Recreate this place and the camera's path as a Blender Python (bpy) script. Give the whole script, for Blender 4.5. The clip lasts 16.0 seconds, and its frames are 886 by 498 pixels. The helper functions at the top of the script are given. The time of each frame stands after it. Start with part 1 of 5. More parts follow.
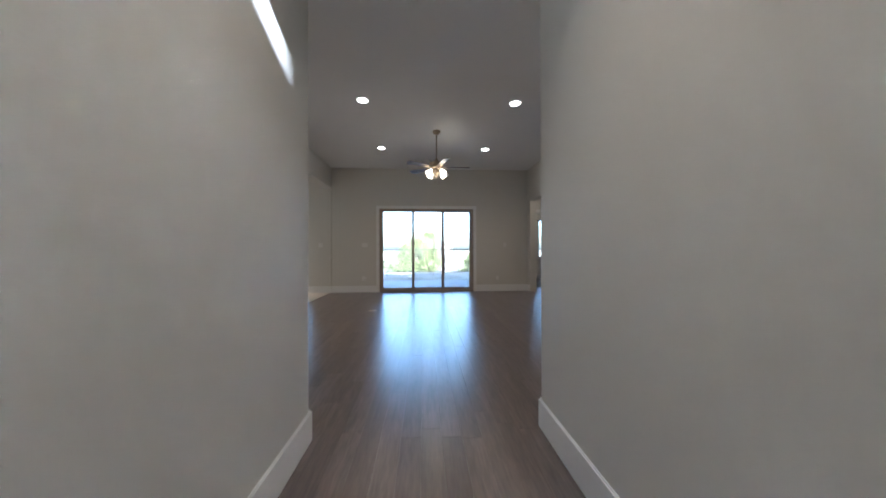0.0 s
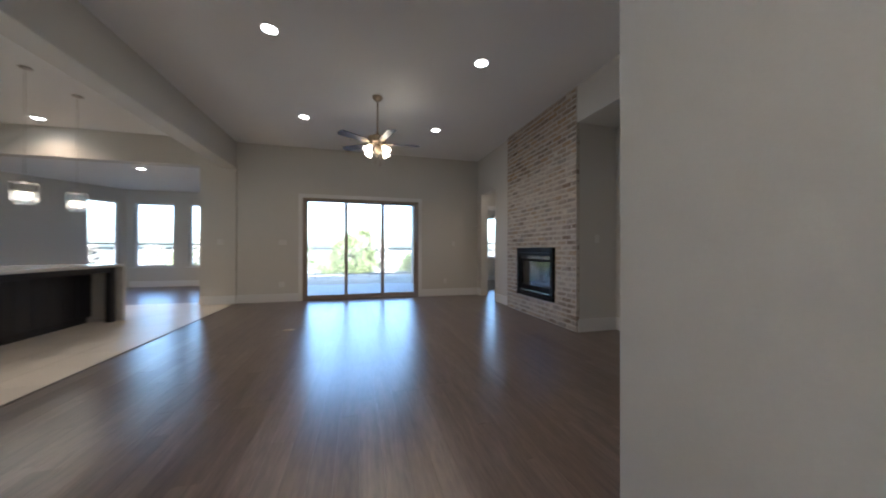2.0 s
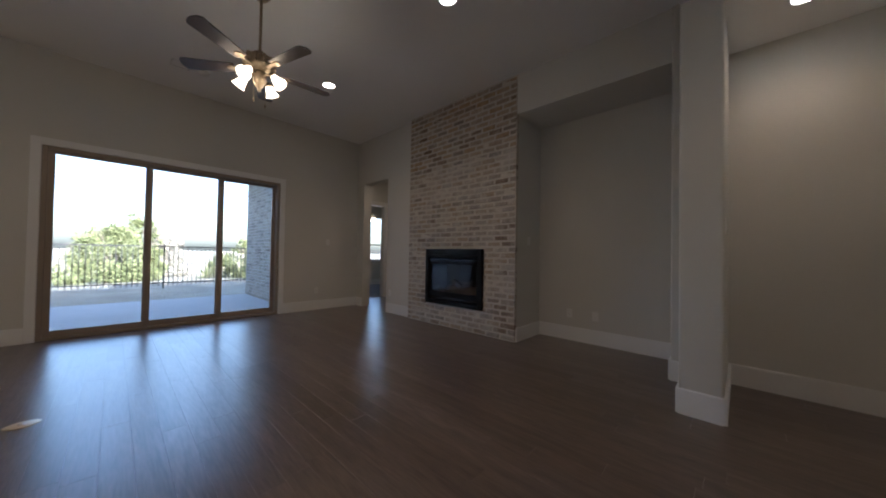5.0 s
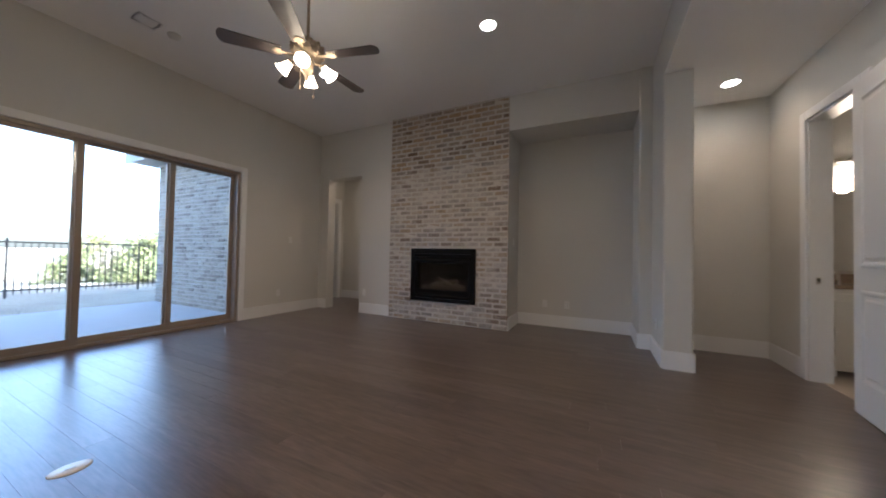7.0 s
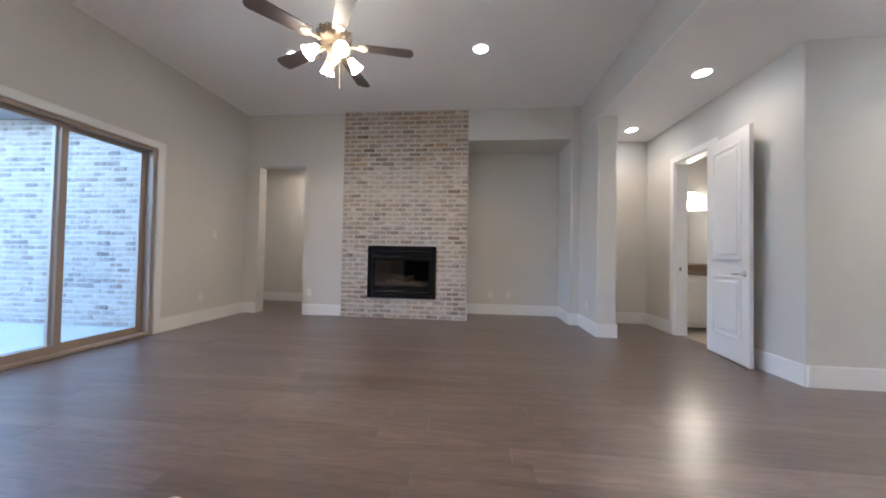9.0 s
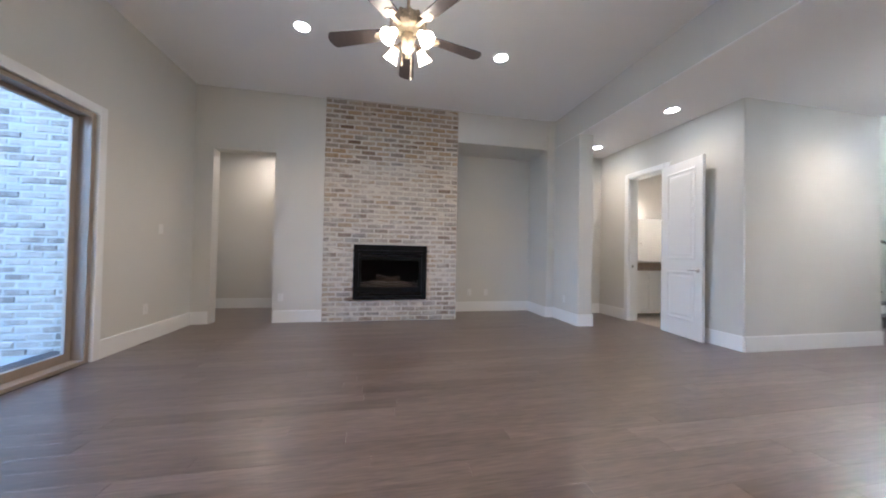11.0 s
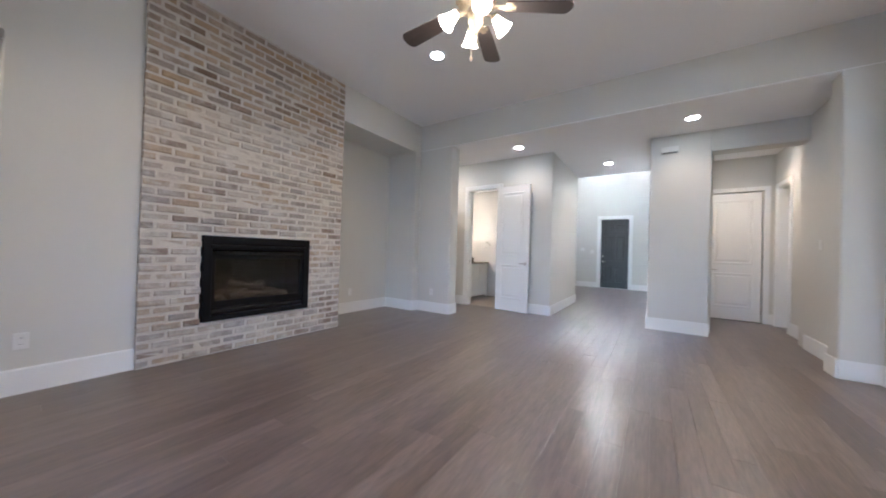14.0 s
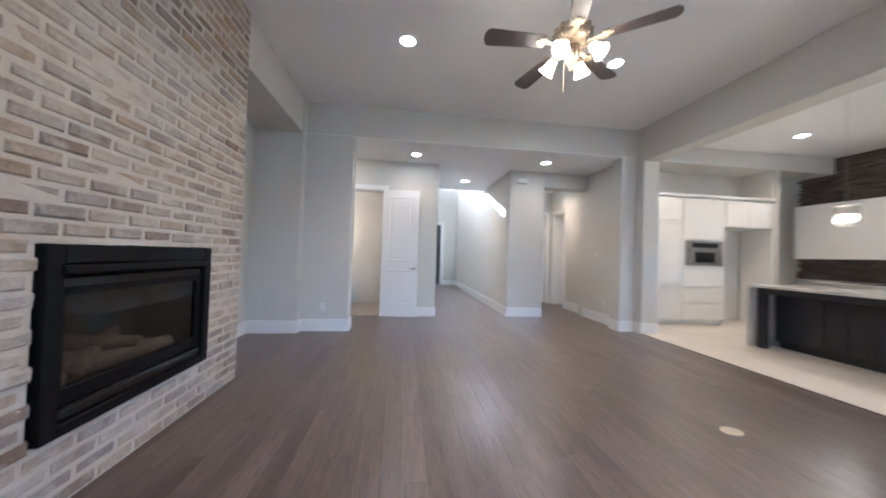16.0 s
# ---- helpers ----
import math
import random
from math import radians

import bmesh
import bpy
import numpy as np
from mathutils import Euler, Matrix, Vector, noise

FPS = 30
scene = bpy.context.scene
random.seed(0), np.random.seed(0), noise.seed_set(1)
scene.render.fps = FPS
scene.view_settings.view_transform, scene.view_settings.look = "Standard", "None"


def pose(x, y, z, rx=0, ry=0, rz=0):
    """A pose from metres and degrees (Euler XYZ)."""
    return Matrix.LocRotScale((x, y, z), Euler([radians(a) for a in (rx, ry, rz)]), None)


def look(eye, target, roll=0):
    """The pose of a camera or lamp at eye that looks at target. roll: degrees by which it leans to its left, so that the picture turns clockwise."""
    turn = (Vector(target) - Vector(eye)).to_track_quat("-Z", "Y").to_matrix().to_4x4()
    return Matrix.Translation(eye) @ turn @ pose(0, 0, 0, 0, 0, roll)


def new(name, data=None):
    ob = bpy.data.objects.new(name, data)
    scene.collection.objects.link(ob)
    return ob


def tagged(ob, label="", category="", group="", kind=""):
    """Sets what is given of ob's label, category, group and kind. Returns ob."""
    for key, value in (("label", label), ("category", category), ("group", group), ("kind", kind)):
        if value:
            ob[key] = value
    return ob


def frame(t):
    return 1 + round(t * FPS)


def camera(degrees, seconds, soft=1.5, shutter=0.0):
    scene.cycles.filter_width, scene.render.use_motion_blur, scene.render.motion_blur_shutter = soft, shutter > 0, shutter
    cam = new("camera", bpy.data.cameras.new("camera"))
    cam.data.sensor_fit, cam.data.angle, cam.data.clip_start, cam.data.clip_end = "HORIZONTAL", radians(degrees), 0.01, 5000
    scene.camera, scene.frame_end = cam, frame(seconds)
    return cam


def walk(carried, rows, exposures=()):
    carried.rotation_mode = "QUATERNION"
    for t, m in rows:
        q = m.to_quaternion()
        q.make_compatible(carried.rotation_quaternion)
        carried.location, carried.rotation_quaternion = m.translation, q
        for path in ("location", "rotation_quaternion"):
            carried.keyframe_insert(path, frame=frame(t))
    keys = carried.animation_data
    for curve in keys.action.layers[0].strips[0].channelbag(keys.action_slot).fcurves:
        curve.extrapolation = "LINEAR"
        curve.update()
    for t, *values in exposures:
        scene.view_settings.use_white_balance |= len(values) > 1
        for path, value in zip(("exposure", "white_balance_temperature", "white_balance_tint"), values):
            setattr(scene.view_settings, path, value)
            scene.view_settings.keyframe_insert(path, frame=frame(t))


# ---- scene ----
cam = camera(109.6, 16.0, soft=1.9, shutter=0.6)
# seconds, place in metres, heading, pitch and roll in degrees
ROWS = [
    (0.0, -0.090, -0.030, 1.169, -3.52, 0.29, 0.16),
    (0.5, -0.085, 0.346, 1.174, -3.56, 0.35, 0.02),
    (1.0, -0.095, 0.632, 1.179, -3.83, 0.12, 0.22),
    (1.5, -0.091, 0.953, 1.178, -8.22, 0.19, 0.08),
    (2.0, -0.118, 1.194, 1.162, -15.18, 0.22, -0.10),
    (2.5, -0.111, 1.471, 1.159, -21.59, 0.31, -0.47),
    (3.0, -0.153, 1.728, 1.140, -27.73, 0.39, -0.54),
    (3.5, -0.179, 1.986, 1.138, -32.95, 0.35, -0.75),
    (4.0, -0.296, 2.294, 1.125, -37.59, 0.64, -0.80),
    (6.5, -1.476, 3.577, 1.121, -59.32, 1.08, -1.19),
    (7.0, -1.699, 3.801, 1.103, -63.86, 1.13, -1.08),
    (7.5, -1.902, 4.033, 1.084, -69.39, 1.24, -1.04),
    (8.0, -2.074, 4.305, 1.073, -74.85, 1.27, -1.03),
    (8.5, -2.203, 4.591, 1.075, -79.91, 1.22, -1.04),
    (9.0, -2.283, 4.897, 1.071, -84.78, 1.12, -1.05),
    (11.5, -2.175, 6.536, 1.091, -106.95, 0.85, -1.10),
    (12.0, -2.055, 6.836, 1.095, -114.00, 0.79, -1.14),
    (12.5, -1.871, 7.114, 1.104, -121.39, 0.71, -1.17),
    (13.0, -1.638, 7.376, 1.102, -129.16, 0.68, -1.31),
    (13.5, -1.309, 7.646, 1.112, -137.83, 0.50, -1.46),
    (14.0, -0.866, 7.888, 1.116, -146.09, 0.51, -1.70),
    (14.5, -0.353, 8.077, 1.118, -153.72, 0.43, -1.79),
    (15.0, 0.215, 8.183, 1.156, -163.41, 0.50, -2.00),
    (15.5, 0.801, 8.192, 1.207, -174.59, 0.78, -1.95),
    (16.0, 1.324, 8.171, 1.218, -187.11, 1.08, -1.83),
]
EXPOSURES = [(0.0, 3.28, 4950, 9), (2.0, 3.3, 5080, 10), (3.0, 2.82, 5200, 12), (4.0, 2.48, 5400, 14), (6.5, 3.1, 5400, 14), (7.5, 3.73, 5220, 13), (9.0, 4.4, 4960, 11), (12.5, 4.52, 4860, 11), (16.0, 4.46, 4830, 11)]
walk(cam, [(t, pose(x, y, z, 90 + pitch, roll, yaw)) for t, x, y, z, yaw, pitch, roll in ROWS], EXPOSURES)

# ---- world, sun and exposure ----
SUN_WAY = Vector((-0.25, 1.0, -0.41)).normalized()
world = bpy.data.worlds.new("sky")
scene.world = world
world.use_nodes = True
wn = world.node_tree
sky = wn.nodes.new("ShaderNodeTexSky")
sky.sky_type = 'NISHITA'
sky.sun_disc = False
sky.sun_elevation = math.asin(-SUN_WAY.z)
sky.sun_rotation = math.atan2(-SUN_WAY.x, -SUN_WAY.y)
sky.dust_density, sky.altitude = 4.0, 200
back = wn.nodes["Background"]
back.inputs["Strength"].default_value = 0.15
wn.links.new(sky.outputs[0], back.inputs["Color"])
sun = new("sun", bpy.data.lights.new("sun", "SUN"))
sun.data.energy, sun.data.angle, sun.data.color = 5.0, radians(0.5), (1.0, 0.95, 0.87)
sun.matrix_world = look((0, 0, 0), SUN_WAY)
CAN_WATTS, SHADE_WATTS = 0.78, 0.11
# warm area lamp added in the unseen upper foyer window to brighten the foyer
for x, z, w, h, watts in ((0.5, 6.12, 1.65, 0.52, 4.6),):
    glow = new("foyer_fill_light", bpy.data.lights.new("foyer_fill_light", "AREA"))
    glow.data.shape, glow.data.size, glow.data.size_y = 'RECTANGLE', w, h
    glow.data.energy, glow.data.color = watts, (1.0, 0.86, 0.70)
    glow.matrix_world = look((x, -4.585, z), (x, 0.0, z - 2.0))


# ---- helpers ----
def link_mesh(name, bm, mat, parent=None):
    me = bpy.data.meshes.new(name)
    bm.to_mesh(me)
    bm.free()
    if mat:
        me.materials.append(mat)
    ob = new(name, me)
    if parent:
        ob.parent = parent
    return ob


def part(name, bm, mat, parent, label="", smooth=False):
    ob = link_mesh(name, bm, mat, parent)
    if smooth:
        for p in ob.data.polygons:
            p.use_smooth = True
    return tagged(ob, label)


def thing(name, label, category, at=(0, 0, 0), rz=0.0, group=""):
    ob = new(name)
    ob.empty_display_size = 0.1
    ob.matrix_basis = pose(*at, 0, 0, rz)
    return tagged(ob, label, category, group)


def structure(name, bm, mat, label, category):
    return tagged(link_mesh(name, bm, mat), label, category, kind="structure")


def box(bm, x0, y0, z0, x1, y1, z1, bevel=0.0, segs=1):
    xs, ys, zs = sorted((x0, x1)), sorted((y0, y1)), sorted((z0, z1))
    v = [bm.verts.new((x, y, z)) for z in zs for y in ys for x in xs]
    faces = [bm.faces.new([v[i] for i in f]) for f in ((0, 2, 3, 1), (4, 5, 7, 6), (0, 1, 5, 4), (2, 6, 7, 3), (0, 4, 6, 2), (1, 3, 7, 5))]
    if bevel:
        edges = {e for f in faces for e in f.edges}
        bmesh.ops.bevel(bm, geom=list(edges), offset=bevel, segments=segs, affect='EDGES', profile=0.5)
    return bm


def boxes(*specs, bevel=0.0, segs=1, corners=()):
    """Boxes in one mesh. corners: plan places whose upright edges are rounded instead of every edge."""
    bm = bmesh.new()
    for s in specs:
        box(bm, *s, bevel=0 if corners else bevel, segs=segs)
    if corners:
        edges = [e for e in bm.edges if abs(e.verts[0].co.z - e.verts[1].co.z) > 1e-6
                 and any(abs(e.verts[0].co.x - x) < 1e-4 and abs(e.verts[0].co.y - y) < 1e-4 for x, y in corners)]
        bmesh.ops.bevel(bm, geom=edges, offset=bevel, segments=segs, affect='EDGES', profile=0.5)
    return bm


def lathe(profile, steps=24, at=(0, 0, 0), m=None):
    """A turned body from (radius, height) pairs."""
    bm = bmesh.new()
    rings = []
    for r, z in profile:
        if r < 1e-5:
            rings.append([bm.verts.new((0, 0, z))])
        else:
            rings.append([bm.verts.new((r * math.cos(a * math.tau / steps), r * math.sin(a * math.tau / steps), z)) for a in range(steps)])
    for a, b in zip(rings, rings[1:]):
        for i in range(steps):
            j = (i + 1) % steps
            if len(a) == 1 and len(b) > 1:
                bm.faces.new((a[0], b[j], b[i]))
            elif len(b) == 1 and len(a) > 1:
                bm.faces.new((a[i], a[j], b[0]))
            elif len(a) > 1:
                bm.faces.new((a[i], a[j], b[j], b[i]))
    bmesh.ops.recalc_face_normals(bm, faces=bm.faces)
    bm.transform((Matrix.Translation(at)) @ (m or Matrix()))
    return bm


def rod(p, q, r, steps=10, bm=None):
    bm = bm or bmesh.new()
    p, q = Vector(p), Vector(q)
    m = Matrix.Translation((p + q) / 2) @ (q - p).to_track_quat("Z", "Y").to_matrix().to_4x4()
    bmesh.ops.create_cone(bm, cap_ends=True, segments=steps, radius1=r, radius2=r, depth=(q - p).length, matrix=m)
    return bm


# ---- materials ----
def material(name, color, rough=0.5, metal=0.0, vary=0.06, scale=3.0, fine=120.0, bump=0.04, stretch=(1, 1, 1), spread=0.0, bumpdist=0.002, coat=0.0, spec=0.5):
    """A painted or natural surface: two scales of colour variation, uneven gloss and fine relief, laid in world metres. spread: change from piece to piece."""
    m = bpy.data.materials.new(name)
    m.use_nodes = True
    t = m.node_tree
    b = t.nodes["Principled BSDF"]
    geo = t.nodes.new("ShaderNodeNewGeometry")
    mp = t.nodes.new("ShaderNodeMapping")
    mp.inputs["Scale"].default_value = stretch
    t.links.new(geo.outputs["Position"], mp.inputs["Vector"])
    big, small = t.nodes.new("ShaderNodeTexNoise"), t.nodes.new("ShaderNodeTexNoise")
    big.inputs["Scale"].default_value, big.inputs["Detail"].default_value = scale, 4
    small.inputs["Scale"].default_value, small.inputs["Detail"].default_value = fine, 3
    info = t.nodes.new("ShaderNodeObjectInfo")
    for n in (big, small):
        t.links.new(mp.outputs[0], n.inputs["Vector"])
    add = t.nodes.new("ShaderNodeMath")
    add.operation = 'ADD'
    t.links.new(big.outputs["Fac"], add.inputs[0])
    t.links.new(small.outputs["Fac"], add.inputs[1])
    rng = t.nodes.new("ShaderNodeMapRange")
    rng.inputs["From Min"].default_value, rng.inputs["From Max"].default_value = 0.6, 1.4
    rng.inputs["To Min"].default_value, rng.inputs["To Max"].default_value = 1 - vary, 1 + vary
    t.links.new(add.outputs[0], rng.inputs["Value"])
    pr = t.nodes.new("ShaderNodeMapRange")
    pr.inputs["To Min"].default_value, pr.inputs["To Max"].default_value = 1 - spread, 1 + spread
    t.links.new(info.outputs["Random"], pr.inputs["Value"])
    mul = t.nodes.new("ShaderNodeMath")
    mul.operation = 'MULTIPLY'
    t.links.new(rng.outputs[0], mul.inputs[0])
    t.links.new(pr.outputs[0], mul.inputs[1])
    hsv = t.nodes.new("ShaderNodeHueSaturation")
    hsv.inputs["Color"].default_value = (*color, 1)
    t.links.new(mul.outputs[0], hsv.inputs["Value"])
    t.links.new(hsv.outputs[0], b.inputs["Base Color"])
    rr = t.nodes.new("ShaderNodeMapRange")
    rr.inputs["To Min"].default_value, rr.inputs["To Max"].default_value = max(0.02, rough - 0.06), min(1, rough + 0.06)
    t.links.new(big.outputs["Fac"], rr.inputs["Value"])
    t.links.new(rr.outputs[0], b.inputs["Roughness"])
    b.inputs["Metallic"].default_value = metal
    b.inputs["Coat Weight"].default_value = coat
    b.inputs["Specular IOR Level"].default_value = spec
    bp = t.nodes.new("ShaderNodeBump")
    bp.inputs["Strength"].default_value, bp.inputs["Distance"].default_value = bump * 5, bumpdist
    t.links.new(small.outputs["Fac"], bp.inputs["Height"])
    t.links.new(bp.outputs[0], b.inputs["Normal"])
    return m


def ramp_pieces(name, stops, rough, wash=None, stretch=(1, 1, 1), scale=8.0, fine=60.0, grain=0.25, bump=0.3, island=False, washes=(0.45, 0.62), bumpdist=0.004, gloss=0.08, coat=0.0):
    """Pieces whose colour goes from one to the next by chance, with grain, and if given a pale wash in patches."""
    m = bpy.data.materials.new(name)
    m.use_nodes = True
    t = m.node_tree
    b = t.nodes["Principled BSDF"]
    geo = t.nodes.new("ShaderNodeNewGeometry")
    if island:
        pick = geo.outputs["Random Per Island"]
    else:
        pick = t.nodes.new("ShaderNodeObjectInfo").outputs["Random"]
    ramp = t.nodes.new("ShaderNodeValToRGB")
    el = ramp.color_ramp.elements
    while len(el) < len(stops):
        el.new(0.5)
    for e, (p, c) in zip(el, stops):
        e.position, e.color = p, (*c, 1)
    t.links.new(pick, ramp.inputs[0])
    shift = t.nodes.new("ShaderNodeMath")
    shift.operation = 'MULTIPLY'
    shift.inputs[1].default_value = 37.0
    t.links.new(pick, shift.inputs[0])
    mp = t.nodes.new("ShaderNodeMapping")
    mp.inputs["Scale"].default_value = stretch
    t.links.new(geo.outputs["Position"], mp.inputs["Vector"])
    t.links.new(shift.outputs[0], mp.inputs["Location"])
    n1, n2 = t.nodes.new("ShaderNodeTexNoise"), t.nodes.new("ShaderNodeTexNoise")
    n1.inputs["Scale"].default_value, n1.inputs["Detail"].default_value, n1.inputs["Distortion"].default_value = scale, 5, 0.6
    n2.inputs["Scale"].default_value, n2.inputs["Detail"].default_value = fine, 4
    for n in (n1, n2):
        t.links.new(mp.outputs[0], n.inputs["Vector"])
    mix = t.nodes.new("ShaderNodeMath")
    mix.operation = 'ADD'
    t.links.new(n1.outputs["Fac"], mix.inputs[0])
    t.links.new(n2.outputs["Fac"], mix.inputs[1])
    rg = t.nodes.new("ShaderNodeMapRange")
    rg.inputs["From Min"].default_value, rg.inputs["From Max"].default_value = 0.6, 1.4
    rg.inputs["To Min"].default_value, rg.inputs["To Max"].default_value = 1 - grain, 1 + grain
    t.links.new(mix.outputs[0], rg.inputs["Value"])
    hsv = t.nodes.new("ShaderNodeHueSaturation")
    t.links.new(ramp.outputs[0], hsv.inputs["Color"])
    t.links.new(rg.outputs[0], hsv.inputs["Value"])
    out = hsv.outputs[0]
    if wash:
        n3 = t.nodes.new("ShaderNodeTexNoise")
        n3.inputs["Scale"].default_value, n3.inputs["Detail"].default_value, n3.inputs["Roughness"].default_value = 5.0, 7, 0.72
        t.links.new(geo.outputs["Position"], n3.inputs["Vector"])
        wr = t.nodes.new("ShaderNodeMapRange")
        wr.inputs["From Min"].default_value, wr.inputs["From Max"].default_value = washes
        t.links.new(n3.outputs["Fac"], wr.inputs["Value"])
        mx = t.nodes.new("ShaderNodeMixRGB")
        mx.inputs[2].default_value = (*wash, 1)
        t.links.new(wr.outputs[0], mx.inputs[0])
        t.links.new(out, mx.inputs[1])
        out = mx.outputs[0]
    t.links.new(out, b.inputs["Base Color"])
    b.inputs["Coat Weight"].default_value, b.inputs["Coat Roughness"].default_value = coat, 0.30
    b.inputs["Specular IOR Level"].default_value = 0.5 + coat
    rr = t.nodes.new("ShaderNodeMapRange")
    rr.inputs["To Min"].default_value, rr.inputs["To Max"].default_value = max(0.03, rough - gloss), min(1, rough + gloss)
    t.links.new(n1.outputs["Fac"], rr.inputs["Value"])
    t.links.new(rr.outputs[0], b.inputs["Roughness"])
    if bump:
        bp = t.nodes.new("ShaderNodeBump")
        bp.inputs["Strength"].default_value, bp.inputs["Distance"].default_value = bump, bumpdist
        t.links.new(mix.outputs[0], bp.inputs["Height"])
        t.links.new(bp.outputs[0], b.inputs["Normal"])
    return m


def glowing(name, color, strength):
    m = bpy.data.materials.new(name)
    m.use_nodes = True
    b = m.node_tree.nodes["Principled BSDF"]
    b.inputs["Base Color"].default_value = (0.85, 0.82, 0.75, 1)
    b.inputs["Roughness"].default_value = 0.3
    b.inputs["Emission Color"].default_value = (*color, 1)
    b.inputs["Emission Strength"].default_value = strength
    return m


def glassy(name, tint, rough=0.0):
    m = bpy.data.materials.new(name)
    m.use_nodes = True
    b = m.node_tree.nodes["Principled BSDF"]
    b.inputs["Base Color"].default_value = (*tint, 1)
    b.inputs["Roughness"].default_value = rough
    b.inputs["Transmission Weight"].default_value = 1.0
    b.inputs["IOR"].default_value = 1.45
    return m


WALL = material("greige wall paint", (0.625, 0.611, 0.568), 0.62, vary=0.025, scale=0.9, fine=140, bump=0.03)
CEIL = material("flat ceiling paint", (0.84, 0.837, 0.83), 0.85, vary=0.02, scale=0.7, fine=160, bump=0.04)
TRIM = material("white semigloss paint", (0.80, 0.80, 0.79), 0.32, vary=0.02, scale=2, fine=60, bump=0.012)
CABINET = material("white cabinet paint", (0.80, 0.80, 0.78), 0.35, vary=0.02, scale=2, fine=60, bump=0.01)
PLANK_STOPS = [(0.0, (0.074, 0.052, 0.042)), (0.12, (0.095, 0.070, 0.058)), (0.6, (0.110, 0.083, 0.070)), (1.0, (0.132, 0.102, 0.088))]
PLANK = ramp_pieces("stained hickory plank", PLANK_STOPS, 0.295, stretch=(8, 0.75, 8), scale=2.5, fine=11, grain=0.52, bump=0.0, gloss=0.012, coat=0.22)
PLANK_REST = ramp_pieces("stained hickory plank further off", PLANK_STOPS, 0.295, stretch=(8, 0.75, 8), scale=2.5, fine=11, grain=0.52, bump=0.0, gloss=0.012, coat=0.22, island=True)
JOINT = material("dark floor joint", (0.05, 0.037, 0.030), 0.6)
BRICK_STOPS = [(0.0, (0.22, 0.165, 0.125)), (0.16, (0.29, 0.255, 0.225)), (0.34, (0.42, 0.37, 0.315)), (0.5, (0.36, 0.285, 0.205)), (0.66, (0.44, 0.385, 0.325)), (0.84, (0.27, 0.245, 0.23)), (1.0, (0.50, 0.455, 0.40))]
# upper courses: brick tones that vary, with warm lamplight mixed into the colour
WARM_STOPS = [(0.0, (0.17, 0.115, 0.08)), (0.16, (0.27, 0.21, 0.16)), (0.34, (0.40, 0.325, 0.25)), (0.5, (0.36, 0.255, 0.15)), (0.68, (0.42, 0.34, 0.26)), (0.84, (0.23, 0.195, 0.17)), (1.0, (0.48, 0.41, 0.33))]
BRICK = ramp_pieces("tumbled whitewashed brick", BRICK_STOPS, 0.9, wash=(0.55, 0.53, 0.49), washes=(0.47, 0.74), scale=14, fine=90, grain=0.30, bump=0.8)
BRICK_REST = ramp_pieces("tumbled whitewashed brick warmed by lamplight", WARM_STOPS, 0.9, wash=(0.54, 0.50, 0.44), washes=(0.51, 0.84), scale=14, fine=90, grain=0.30, bump=0.8, island=True)
PALE_STOPS = [(0.0, (0.145, 0.118, 0.095)), (0.2, (0.20, 0.165, 0.13)), (0.38, (0.31, 0.265, 0.21)), (0.68, (0.34, 0.295, 0.24)), (0.85, (0.22, 0.18, 0.14)), (1.0, (0.37, 0.325, 0.265))]
PALE_BRICK = ramp_pieces("pale exterior brick", PALE_STOPS, 0.9, wash=(0.39, 0.355, 0.30), washes=(0.45, 0.71), scale=10, fine=80, grain=0.15, bump=0.6)
PALE_REST = ramp_pieces("pale exterior brick rest", PALE_STOPS, 0.9, wash=(0.39, 0.355, 0.30), washes=(0.45, 0.71), scale=10, fine=80, grain=0.15, bump=0.6, island=True)
MORTAR = material("smeared lime mortar", (0.55, 0.51, 0.45), 0.95, vary=0.12, scale=18, fine=150, bump=0.4)
PATIO_MORTAR = material("grey patio mortar", (0.40, 0.37, 0.325), 0.95, vary=0.12, scale=18, fine=150, bump=0.4)
BLACK = material("black enamelled steel", (0.004, 0.004, 0.005), 0.5, spec=0.15, metal=0.0, vary=0.2, scale=6)
BLACK_GLOSS = material("gloss black metal", (0.01, 0.01, 0.011), 0.08, metal=0.3, vary=0.1)
FIRE_GLASS = glassy("smoked hearth glass", (0.30, 0.30, 0.32))
FIREBOX = material("sooty firebox", (0.022, 0.020, 0.019), 0.95, vary=0.3, scale=6, fine=40, bump=0.02)
LOG = material("ceramic fire log", (0.22, 0.175, 0.135), 0.9, vary=0.85, scale=14, fine=60, bump=0.6, bumpdist=0.006)
ALU = material("bronze aluminium frame", (0.33, 0.275, 0.22), 0.42, metal=0.15, vary=0.08, scale=4)
GLASS = glassy("clear window glass", (0.97, 0.985, 0.98))
NICKEL = material("brushed nickel", (0.55, 0.52, 0.48), 0.28, metal=1.0, vary=0.06, scale=10)
BRONZE = material("antique pewter bronze", (0.36, 0.29, 0.21), 0.38, metal=0.9, vary=0.45, scale=38, fine=120, bump=0.5)
BLADE = ramp_pieces("dark walnut blade", [(0.0, (0.045, 0.035, 0.033)), (1.0, (0.06, 0.047, 0.043))], 0.4, stretch=(3, 12, 3), scale=3, fine=20, grain=0.25, bump=0.1)
SHADE = glowing("lit frosted glass shade", (1.0, 0.76, 0.46), 2.0)
LENS = glowing("lit downlight lens", (1.0, 0.88, 0.70), 3.5)
SCONCE = glowing("lit linen glass shade", (1.0, 0.82, 0.58), 0.9)
PLASTIC = material("white plastic plate", (0.74, 0.73, 0.70), 0.4, vary=0.02)
